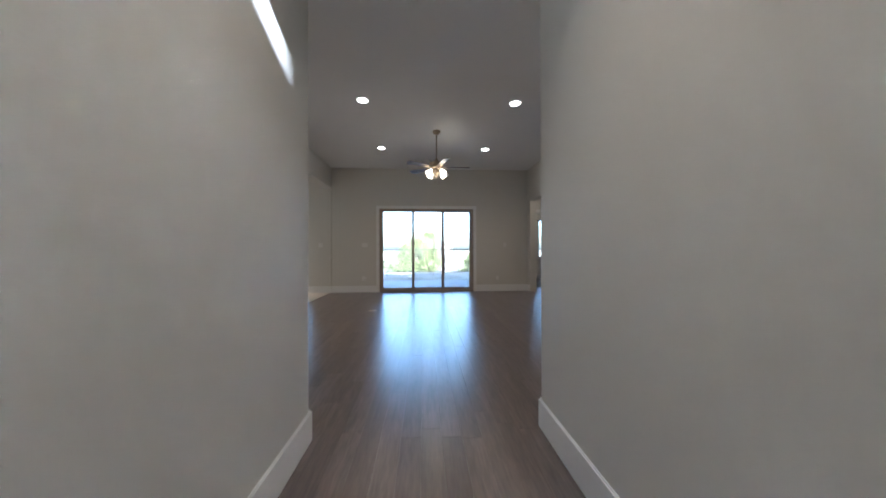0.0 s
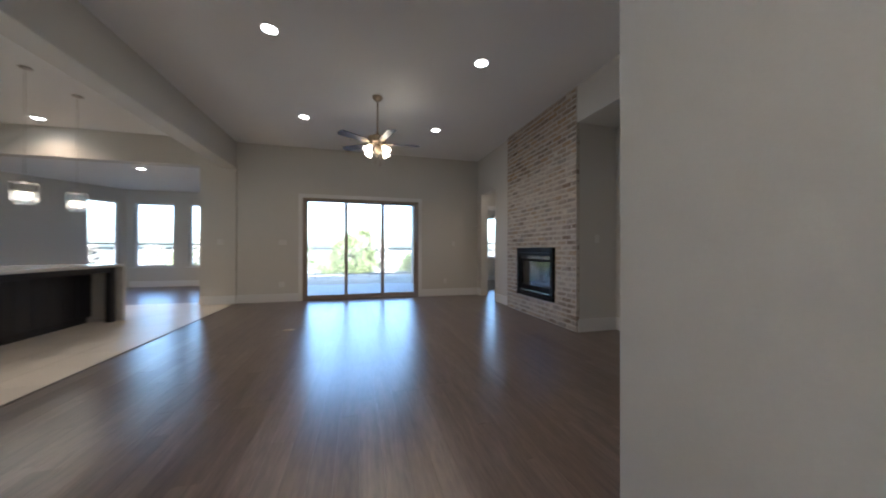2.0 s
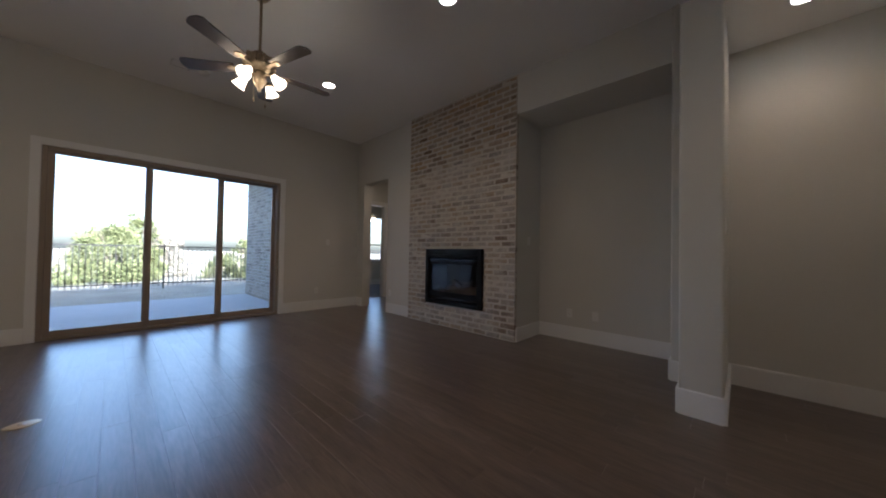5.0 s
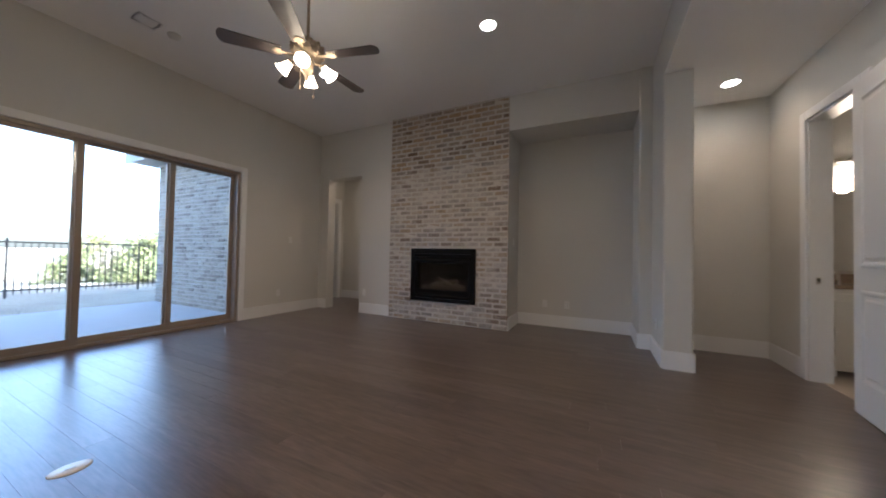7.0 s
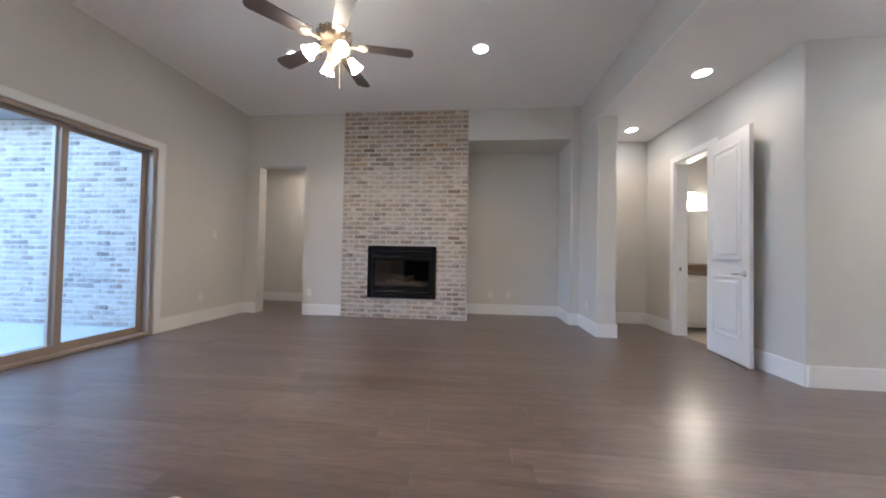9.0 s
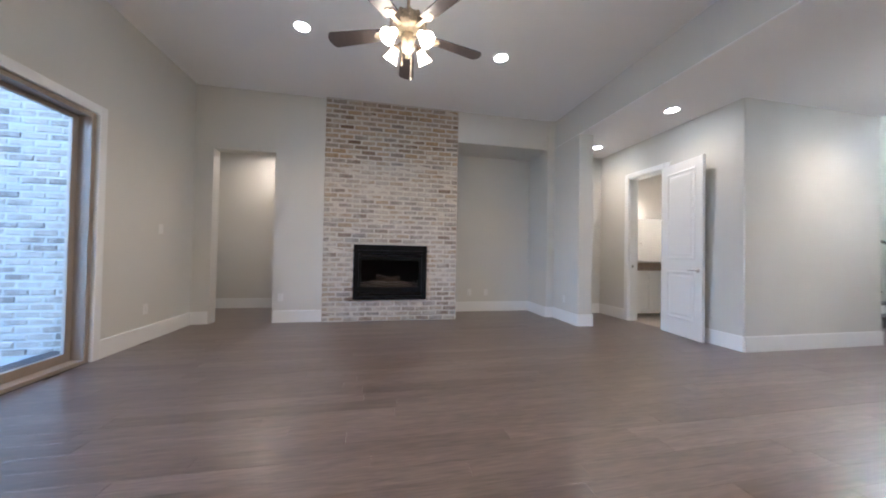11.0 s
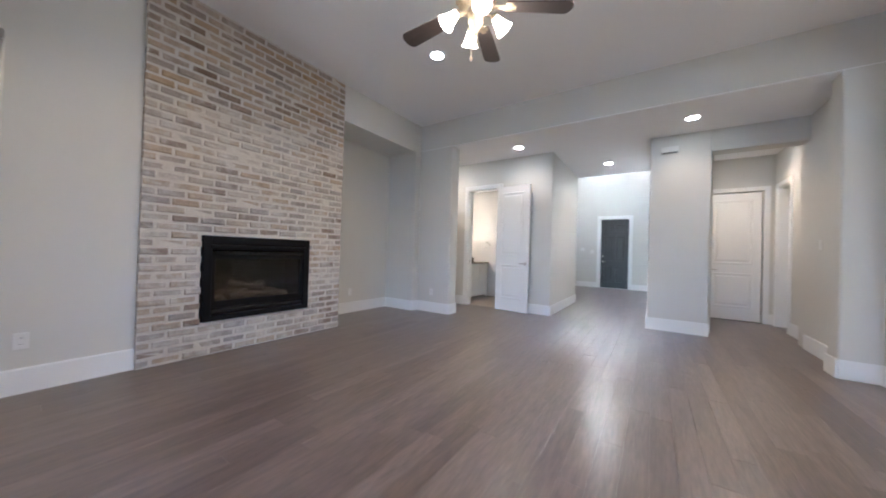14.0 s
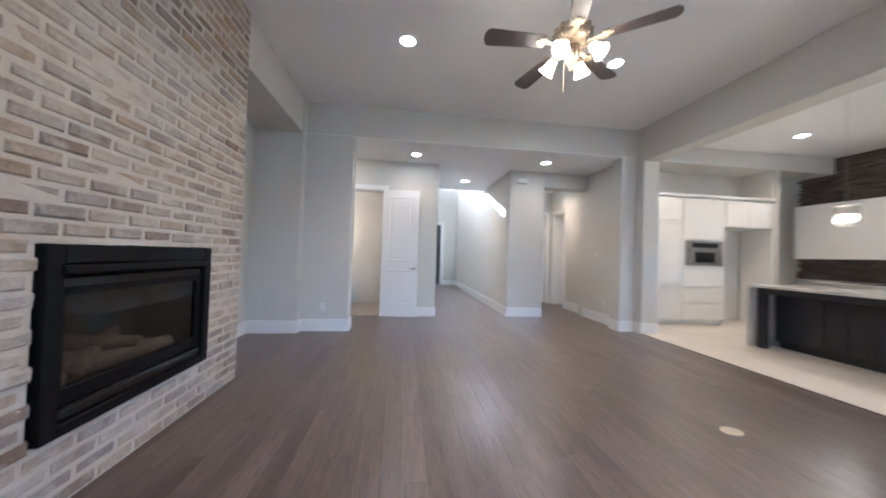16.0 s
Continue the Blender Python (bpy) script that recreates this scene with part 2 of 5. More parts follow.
SLOT = material("dark slot", (0.03, 0.03, 0.03), 0.6)
TILE = material("cream porcelain tile", (0.66, 0.615, 0.54), 0.36, vary=0.04, scale=3, fine=40, bump=0.02, spread=0.05)
GROUT = material("sand grout", (0.45, 0.41, 0.35), 0.9, vary=0.08)
NAVY = material("near black navy cabinet paint", (0.014, 0.015, 0.022), 0.42, vary=0.1, scale=4)
STONE_TOP = material("pale grey quartz", (0.60, 0.59, 0.57), 0.15, vary=0.12, scale=9, fine=70, bump=0.005)
GRANITE = material("brown speckled granite", (0.20, 0.15, 0.11), 0.15, vary=0.6, scale=60, fine=160, bump=0.01)
STEEL = material("stainless steel", (0.50, 0.50, 0.50), 0.25, metal=1.0, vary=0.05, stretch=(1, 1, 30))
SCREEN = material("dark oven glass", (0.012, 0.013, 0.016), 0.06, vary=0.05)
MOSAIC = ramp_pieces("dark linear mosaic", [(0.0, (0.05, 0.035, 0.03)), (0.5, (0.10, 0.07, 0.058)), (1.0, (0.17, 0.13, 0.11))], 0.2, island=True, grain=0.1, bump=0.05)
FRONT_DOOR = material("slate grey door paint", (0.058, 0.060, 0.064), 0.3, vary=0.06, scale=3)
NEWEL = material("grey stained oak", (0.10, 0.085, 0.078), 0.4, vary=0.25, scale=4, fine=40, stretch=(8, 8, 1), bump=0.1)
IRON = material("black iron", (0.018, 0.018, 0.02), 0.5, metal=0.5)
CARPET = material("grey beige carpet", (0.33, 0.32, 0.31), 0.98, vary=0.15, scale=4, fine=260, bump=0.8, bumpdist=0.008)
CONCRETE = material("broom finished concrete", (0.39, 0.385, 0.37), 0.9, vary=0.10, scale=1.2, fine=70, bump=0.2)
GROUND = material("dry winter grass", (0.37, 0.345, 0.27), 0.98, vary=0.35, scale=0.6, fine=18, bump=0.9, bumpdist=0.03)
LEAF = ramp_pieces("yellow green foliage", [(0.0, (0.085, 0.105, 0.04)), (0.5, (0.12, 0.14, 0.055)), (1.0, (0.17, 0.18, 0.08))], 0.7, island=True, grain=0.2, bump=0.0)
# winter twig grey, with the haze of distance put into its pale tone
HAZE = ramp_pieces("grey brown winter twigs paled by haze", [(0.0, (0.16, 0.15, 0.12)), (0.5, (0.22, 0.205, 0.165)), (1.0, (0.28, 0.265, 0.21))], 0.8, island=True, grain=0.2, bump=0.0)
BARK = material("grey bark", (0.13, 0.105, 0.085), 0.95, vary=0.4, scale=6, fine=50, bump=0.6, bumpdist=0.01)
ROOFING = material("grey eave paint", (0.32, 0.33, 0.34), 0.6, vary=0.06)
SIDING = material("stucco", (0.55, 0.53, 0.50), 0.9, vary=0.06, bump=0.2)
MIRROR = material("silvered mirror", (0.85, 0.86, 0.86), 0.03, metal=1.0, vary=0.0, bump=0.0)
CRYSTAL = glassy("crystal drop", (0.93, 0.92, 0.90), 0.08)
VANITY_TILE = material("bath floor tile", (0.46, 0.40, 0.33), 0.4, vary=0.1, scale=4, fine=40)

# ---- plan ----
XW, XE, YS, YN, TOP, HALL = -2.66, 2.92, 3.19, 8.90, 3.50, 3.015
DOOR_H = 2.44
RECESS, R0, R1 = 3.56, 3.33, 4.98
BR0, BR1, BRX = 4.98, 7.10, 2.865
FOYER, WALK_W = 6.7, -0.80


# ---- structure ----
def build_structure():
    s = structure
    s("wall_north", boxes((-3.33, 8.86, 0, XW, 9.10, TOP), (XW, YN, 0, -1.34, 9.10, TOP), (-1.34, YN, 2.36, 1.335, 9.10, TOP), (1.335, YN, 0, 3.10, 9.10, TOP)), WALL,
      "greige painted wall with the glass door in it", "wall")
    s("wall_east", boxes((XE, BR1, 0, 3.10, 7.82, TOP), (XE, 7.82, 2.58, 3.10, 8.66, TOP), (XE, 8.66, 0, 3.10, YN, TOP)), WALL,
      "greige painted wall with a passage opening beside the brick", "wall")
    s("wall_fireplace", boxes((2.925, BR0, 0, 3.10, 5.47, TOP), (2.925, 6.66, 0, 3.10, BR1, TOP), (2.925, 5.47, 0, 3.10, 6.66, 0.33), (2.925, 5.47, 1.25, 3.10, 6.66, TOP), (3.10, BR0, 0, RECESS, BR0 + 0.15, TOP)), WALL,
      "greige painted chimney breast behind the brick", "wall")
    s("wall_recess", boxes((RECESS, YS, 0, 3.72, BR0 + 0.15, TOP), (2.88, R0, 2.98, RECESS, R1, TOP)), WALL, "greige painted media recess with a dropped soffit", "wall")
    s("wall_pier", boxes((2.86, YS, 0, RECESS, R0, TOP), (2.15, 2.94, 0, RECESS, YS, HALL), bevel=0.018, segs=3, corners=((2.15, 2.94), (2.15, YS), (2.86, R0))), WALL, "greige painted pier with rounded corners", "wall")
    s("wall_header", boxes((-2.68, 3.02, HALL + 0.012, 3.72, YS - 0.002, TOP)), WALL, "greige painted drop between the high room and the hall", "wall")
    s("wall_alcove", boxes((3.16, 2.02, 0, 3.32, 2.94, HALL)), WALL, "greige painted alcove wall", "wall")
    s("wall_bath", boxes((2.44, 1.86, 0, 3.32, 2.02, HALL), (0.69, 1.86, 0, 1.745, 2.02, HALL), (1.745, 1.86, DOOR_H, 2.44, 2.02, HALL), bevel=0.015, segs=3, corners=((0.69, 2.02),)), WALL,
      "greige painted wall with the bathroom doorway", "wall")
    s("wall_corridor_east", boxes((0.69, -0.25, 0, 0.84, 1.86, FOYER)), WALL, "greige painted corridor wall", "wall")
    s("wall_corridor_west", boxes((-1.0, -4.6, 0, WALK_W, 1.955, FOYER), (-1.55, 1.70, 0, -1.0, 1.955, HALL), bevel=0.015, segs=3, corners=((WALK_W, 1.955), (-1.55, 1.955))), WALL, "greige painted corridor wall with a strip of sun", "wall")
    s("wall_closet", boxes((-2.56, 1.70, 2.70, -1.55, 1.955, HALL), (-1.6, 0.05, 0, -1.5, 1.70, HALL), (-1.68, -0.10, 0, -1.5, 0.05, HALL), (-2.50, -0.10, 2.38, -1.68, 0.05, HALL), (-2.66, -0.10, 0, -2.50, 0.05, HALL)), WALL,
      "greige painted closet passage", "wall")
    s("wall_hall_west", boxes((-2.95, 1.66, 0, -2.52, 2.94, HALL), (-2.95, -0.1, 0, -2.64, 0.22, HALL), (-2.95, 0.82, 0, -2.64, 1.66, HALL), (-2.95, 0.22, 2.38, -2.64, 0.82, HALL)), WALL, "greige painted hall wall", "wall")
    s("wall_kitchen_pier", boxes((-2.95, 2.94, 0, -2.38, YS, HALL), (-2.95, YS, 0, XW, 3.36, TOP), bevel=0.018, segs=3, corners=((-2.38, 2.94), (-2.38, YS), (XW, 3.36))), WALL, "greige painted pier at the kitchen opening", "wall")
    s("wall_beam", boxes((-2.95, 3.36, 2.92, XW, 8.86, TOP), bevel=0.01, segs=2), WALL, "greige painted dropped beam over the kitchen opening", "beam")
    s("wall_kitchen", boxes((-9.2, 1.9, 0, -2.95, 2.05, TOP), (-9.2, 2.05, 3.17, -2.95, 2.70, TOP), (-6.25, 2.05, 0, -6.12, 2.70, 3.17), (-7.75, 2.05, 0, -7.6, 8.86, TOP)), WALL, "greige painted kitchen walls with a ledge above the cabinets", "wall")
    s("wall_dining", boxes((-7.75, 8.86, 2.93, -3.33, 9.10, TOP), (-7.75, 8.86, 0, -7.0, 9.10, 2.93)), WALL, "greige painted header over the dining opening", "wall")
    # dining bay with three windows
    s("wall_bay", boxes((-7.0, 13.0, 0, -6.80, 13.2, HALL), (-6.80, 13.0, 0, -5.76, 13.2, 0.62), (-6.80, 13.0, 2.62, -5.76, 13.2, HALL), (-5.76, 13.0, 0, -5.36, 13.2, HALL),
                        (-5.36, 13.0, 0, -4.32, 13.2, 0.62), (-5.36, 13.0, 2.62, -4.32, 13.2, HALL), (-4.32, 13.0, 0, -3.2, 13.2, HALL), (-3.33, 9.10, 0, -3.15, 13.0, HALL)), WALL, "greige painted dining bay", "wall")
    bm = boxes((0, 0, 0, 0.16, -0.2, HALL), (0.16, 0, 0, 0.86, -0.2, 0.62), (0.16, 0, 2.62, 0.86, -0.2, HALL), (0.86, 0, 0, 5.0, -0.2, HALL))
    bm.transform(pose(-7.0, 13.0, 0, 0, 0, 235))
    s("wall_bay_side", bm, WALL, "greige painted angled bay wall", "wall")
    # bedroom and its passage
    s("wall_passage", boxes((4.30, 7.0, 0, 4.45, 9.58, HALL), (3.10, 7.0, 0, 4.30, 7.12, HALL)), WALL, "greige painted passage walls", "wall")
    s("wall_passage_end", boxes((4.13, 9.58, 0, 7.4, 9.72, HALL), (3.22, 9.58, 2.36, 4.13, 9.72, HALL), (2.0, 9.58, 0, 3.22, 9.72, HALL), (2.92, 9.10, 0, 3.10, 9.58, HALL)), WALL, "greige painted wall round a cased bedroom doorway", "wall")
    s("wall_bedroom", boxes((7.3, 9.72, 0, 7.45, 12.5, HALL), (2.0, 12.5, 0, 4.6, 12.7, HALL), (6.3, 12.5, 0, 7.45, 12.7, HALL), (4.6, 12.5, 0, 6.3, 12.7, 0.86), (4.6, 12.5, 2.45, 6.3, 12.7, HALL)), WALL, "bedroom walls round a window", "wall")
    s("wall_wing", boxes((1.83, 9.10, -0.4, 2.0, 12.7, 3.2)), PATIO_MORTAR, "mortared backing of the patio brick wall", "wall")
    # foyer, front wall with a high window and an added unseen one, outer shell
    s("wall_front", boxes((-9.2, -4.78, -0.3, -0.18, -4.6, 4.55), (-0.18, -4.78, 2.46, 0.72, -4.6, 4.55), (0.72, -4.78, -0.3, 7.45, -4.6, 4.55), (-9.2, -4.78, 4.55, 0.33, -4.6, 5.75), (0.33, -4.78, 4.55, 0.84, -4.6, 4.62), (0.33, -4.78, 5.02, 0.84, -4.6, 5.75), (0.84, -4.78, 4.55, 7.45, -4.6, 5.75), (-9.2, -4.78, 5.75, -0.60, -4.6, FOYER), (1.40, -4.78, 5.75, 7.45, -4.6, FOYER), (-0.60, -4.78, 5.75, 1.40, -4.6, 5.80), (-0.60, -4.78, 6.45, 1.40, -4.6, FOYER)), WALL, "tall greige foyer wall round the entrance door", "wall")
    s("wall_foyer", boxes((3.6, -4.6, 0, 3.75, -0.25, FOYER), (0.84, -0.40, 0, 3.6, -0.25, FOYER), (WALK_W, -0.25, HALL + 0.16, 0.69, -0.10, FOYER)), WALL, "tall greige foyer walls", "wall")
    s("wall_shell", boxes((-9.35, -4.78, -0.3, -9.2, 9.1, 3.7), (7.45, -4.78, -0.3, 7.6, 12.7, 3.7), (4.45, 9.1, 0, 4.60, 9.58, HALL), (3.32, 0.3, 0, 3.44, 3.02, HALL), (0.84, 0.3, 0, 3.32, 0.42, HALL)), SIDING, "plain stucco outer walls", "wall")
    s("ceiling", boxes((-9.2, 3.02, TOP, 7.45, 9.10, TOP + 0.2)), CEIL, "flat off-white ceiling of the high room", "ceiling")
    s("ceiling_hall", boxes((-2.95, -0.25, HALL, 3.72, 3.02, HALL + 0.16), (-2.66, 3.02, HALL, 3.70, YS - 0.004, HALL + 0.011)), CEIL, "flat off-white hall ceiling", "ceiling")
    s("ceiling_side", boxes((-9.2, -4.6, TOP, -1.0, 3.02, TOP + 0.2), (3.75, -4.6, TOP, 7.45, 3.02, TOP + 0.2)), CEIL, "flat ceilings over the rooms at the sides", "ceiling")
    s("ceiling_foyer", boxes((-1.0, -4.78, FOYER, 3.75, -0.10, FOYER + 0.15)), CEIL, "flat off-white foyer ceiling", "ceiling")
    s("ceiling_north", boxes((3.10, 7.0, HALL, 7.6, 9.10, HALL + 0.1), (1.83, 9.10, HALL, 7.6, 12.9, HALL + 0.2), (-12, 9.10, HALL, -3.1, 13.4, HALL + 0.2)), CEIL, "flat off-white ceilings of the rooms beyond", "ceiling")
    # floors below the planks and tiles
    s("subfloor", boxes((-2.66, -4.6, -0.20, 4.45, 9.58, -0.006)), JOINT, "dark joints between the floor boards", "floor")
    s("floor_side_door", boxes((-2.95, 0.0, -0.2, -2.66, 1.70, -0.001)), PLANK_REST, "dark stained boards in the side doorway", "floor")
    s("floor_kitchen", boxes((-9.2, 1.9, -0.20, -2.66, 9.10, -0.004)), GROUT, "sand coloured grout bed of the kitchen tiles", "floor")
    s("floor_dining", boxes((-12, 9.10, -0.20, -3.15, 13.2, 0.0)), PLANK, "dark wooden dining floor", "floor")
    s("floor_bedroom", boxes((2.0, 9.58, -0.20, 7.45, 12.7, 0.006)), CARPET, "grey beige bedroom carpet", "carpet")
    s("floor_bath", boxes((0.84, 0.42, -0.002, 3.32, 1.93, 0.004)), VANITY_TILE, "beige bathroom floor tile", "floor")
    s("patio", boxes((-9.0, 9.10, -0.5, 1.83, 12.7, -0.05), bevel=0.01), CONCRETE, "pale broom-finished concrete patio slab", "patio")


build_structure()


def baseboards():
    h, d = 0.185, 0.018
    runs = [
        ("n", XW, -1.425, YN), ("n", 1.42, XE, YN), ("n", -3.33, XW - 0.0, 8.86), ("n", XE + 0.18, 3.135, 9.58),
        ("w", BR1, 7.80, XE), ("w", 8.68, YN - d, XE), ("w", R0, R1, RECESS), ("w", YS, R0, 2.86), ("w", 2.94, YS, 2.15), ("w", 2.02, 2.94, 3.16), ("w", 7.12, 9.58, 4.30),
        ("s", 2.15, 2.86, YS), ("s", 2.86, RECESS, R0), ("s", 2.525, 3.16, 2.02), ("s", 0.69, 1.66, 2.02), ("s", -1.55, WALK_W, 1.955), ("s", -2.70, -2.38, YS), ("s", -2.95, XW, 3.36),
        ("s", WALK_W, -0.28, -4.6), ("s", 0.81, 3.6, -4.6), ("n", 2.15, 3.16, 2.94), ("n", 2.90, RECESS, R1),
        ("w", -0.25, 2.02, 0.69), ("e", -4.6, 1.955, WALK_W), ("e", 1.88, 2.94, -2.52), ("e", 2.94, YS, -2.38), ("e", YS, 3.36, XW), ("e", 0.90, 1.66, -2.64), ("n", -2.52, -2.38, 2.94), ("s", -2.64, -2.58, 0.05),
        ("n", -6.9, -3.33, 13.0), ("n", 2.1, 7.3, 12.5)]
    for side, a, b, c in runs:
        e = d
        bm = bmesh.new()
        if side == "n":
            box(bm, a, c - d, 0, b, c + 0.002, h)
        elif side == "s":
            box(bm, a - 0.0, c - 0.002, 0, b, c + d, h)
        elif side == "w":
            box(bm, c - d, a, 0, c + 0.002, b, h)
        else:
            box(bm, c - 0.002, a, 0, c + d, b, h)
        top = [ed for ed in bm.edges if ed.verts[0].co.z > h - 0.01 and ed.verts[1].co.z > h - 0.01]
        bmesh.ops.bevel(bm, geom=top, offset=0.007, segments=2, affect='EDGES')
        structure("baseboard", bm, TRIM, "tall white painted baseboard", "baseboard")


baseboards()


def casing(name, along, a, b, plane, top, side, w=0.085, d=0.02, sill=False):
    """White casing round an opening. along 'x': the opening runs from x=a to b in the plane y=plane; side is the way it stands proud."""
    bm = bmesh.new()
    p0, p1 = (plane - 0.002 * side, plane + d * side)
    specs = [(a - w, 0, a, top + w), (b, 0, b + w, top + w), (a, top, b, top + w)]
    for u0, z0, u1, z1 in specs:
        if along == "x":
            box(bm, u0, p0, z0, u1, p1, z1, bevel=0.004)
        else:
            box(bm, p0, u0, z0, p1, u1, z1, bevel=0.004)
    return structure(name, bm, TRIM, "white painted casing round an opening", "trim")


def jamb(along, a, b, p0, p1, top):
    bm = bmesh.new()
    for u0, z0, u1, z1 in ((a - 0.002, 0, a + 0.018, top), (b - 0.018, 0, b + 0.002, top), (a, top - 0.018, b, top + 0.002)):
        if along == "x":
            box(bm, u0, p0, z0, u1, p1, z1)
        else:
            box(bm, p0, u0, z0, p1, u1, z1)
    return structure("door_jamb", bm, TRIM, "white painted door jamb", "trim")


casing("trim_slider", "x", -1.34, 1.335, YN, 2.36, -1)
casing("trim_bath", "x", 1.745, 2.44, 2.02, DOOR_H, 1)
jamb("x", 1.745, 2.44, 1.862, 2.018, DOOR_H)
casing("trim_closet", "x", -2.50, -1.68, 0.05, 2.38, 1, w=0.08)
casing("trim_side_door", "y", 0.22, 0.82, -2.64, 2.38, 1, w=0.08)
jamb("y", 0.22, 0.82, -2.948, -2.642, 2.38)
casing("trim_front", "x", -0.18, 0.72, -4.6, 2.46, 1, w=0.10)
jamb("x", -0.18, 0.72, -4.778, -4.602, 2.46)
structure("door_stop", boxes((-0.165, -4.72, 0, -0.12, -4.684, 2.445), (0.66, -4.72, 0, 0.705, -4.684, 2.445), (-0.12, -4.72, 2.38, 0.66, -4.684, 2.445), (-0.165, -4.77, -0.02, 0.705, -4.63, 0.0095)), TRIM, "white door stop and sill of the entrance", "trim")
casing("trim_bedroom", "x", 3.22, 4.13, 9.58, 2.36, -1, w=0.085)
jamb("x", 3.22, 4.13, 9.582, 9.718, 2.36)


# ---- sliding glass door ----
def glass_door():
    x0, x1, y, z0, z1 = -1.34, 1.335, 8.93, 0.0, 2.36
    door = thing("door_1", "three-panel bronze aluminium sliding glass door to the patio", "glass door", ((x0 + x1) / 2, y, 0))
    door["kind"] = "structure"
    cx = (x0 + x1) / 2
    f = 0.045
    L = x0 - cx
    R = x1 - cx
    part("frame", boxes((L, -0.02, 0, L + f, 0.14, z1), (R - f, -0.02, 0, R, 0.14, z1), (L + f, -0.02, z1 - f, R - f, 0.14, z1), (L + f, -0.02, 0.001, R - f, 0.14, 0.035), bevel=0.003), ALU, door)
    w = (R - L - 2 * f) / 3
    st = 0.058
    for i, (a, b) in enumerate(((L + f, -0.355 - cx), (-0.435 - cx, 0.500 - cx), (0.420 - cx, R - f))):
        yy = 0.001 + 0.042 * i
        p = part("sash", boxes((a, yy, 0.036, a + st, yy + 0.036, z1 - f), (b - st, yy, 0.036, b, yy + 0.036, z1 - f), (a + st, yy, z1 - f - 0.04, b - st, yy + 0.036, z1 - f), (a + st, yy, 0.036, b - st, yy + 0.036, 0.115), bevel=0.002), ALU, door)
        g = part("pane", boxes((a + st - 0.004, yy + 0.015, 0.11, b - st + 0.004, yy + 0.021, z1 - f - 0.036)), GLASS, p)
        g.visible_shadow = False
    part("handle", boxes((L + f + 0.012, -0.022, 0.95, L + f + 0.034, 0.001, 1.18), bevel=0.004), ALU, door)


glass_door()


def sash_window(name, w, h, m, label, rail=True):
    """A single-hung window of two panes, standing on the local x axis."""
    win = thing(name, label, "window")
    win["kind"] = "structure"
    win.matrix_basis = m
    f = 0.05
    part("frame", boxes((0, 0, 0, f, 0.08, h), (w - f, 0, 0, w, 0.08, h), (f, 0, 0, w - f, 0.08, f), (f, 0, h - f, w - f, 0.08, h), *([(f, 0.012, h * 0.36 - 0.02, w - f, 0.068, h * 0.36 + 0.02)] if rail else []), bevel=0.003), TRIM, win)
    part("sill", boxes((-0.05, -0.09, -0.03, w + 0.05, 0.03, -0.001), bevel=0.004), TRIM, win)
    for z0, z1 in ((f, h * 0.36 - 0.02), (h * 0.36 + 0.02, h - f)) if rail else ((f, h - f),):
        g = part("pane", boxes((f - 0.003, 0.038, z0 - 0.003, w - f + 0.003, 0.043, z1 + 0.003)), GLASS, win)
        g.visible_shadow = False


sash_window("window_1", 1.04, 2.0, pose(-6.80, 13.06, 0.62), "white single-hung dining bay window")
sash_window("window_2", 1.04, 2.0, pose(-5.36, 13.06, 0.62), "white single-hung dining bay window beside the corner")
side = Matrix.Translation((-7.0, 13.0, 0)) @ pose(0, 0, 0, 0, 0, 235)
sash_window("window_3", 0.70, 2.0, side @ pose(0.86, -0.06, 0.62, 0, 0, 180), "white single-hung window in the angled bay wall")
sash_window("window_4", 1.70, 1.59, pose(4.60, 12.56, 0.86), "white bedroom window")
sash_window("window_5", 0.51, 0.40, pose(0.84, -4.66, 4.62, 0, 0, 180), "high foyer window above the entrance door", False)
# added opening out of view, holds the fill lamp for the foyer
sash_window("window_6", 2.0, 0.65, pose(1.40, -4.66, 5.80, 0, 0, 180), "unseen wide high foyer window added to light the foyer", False)


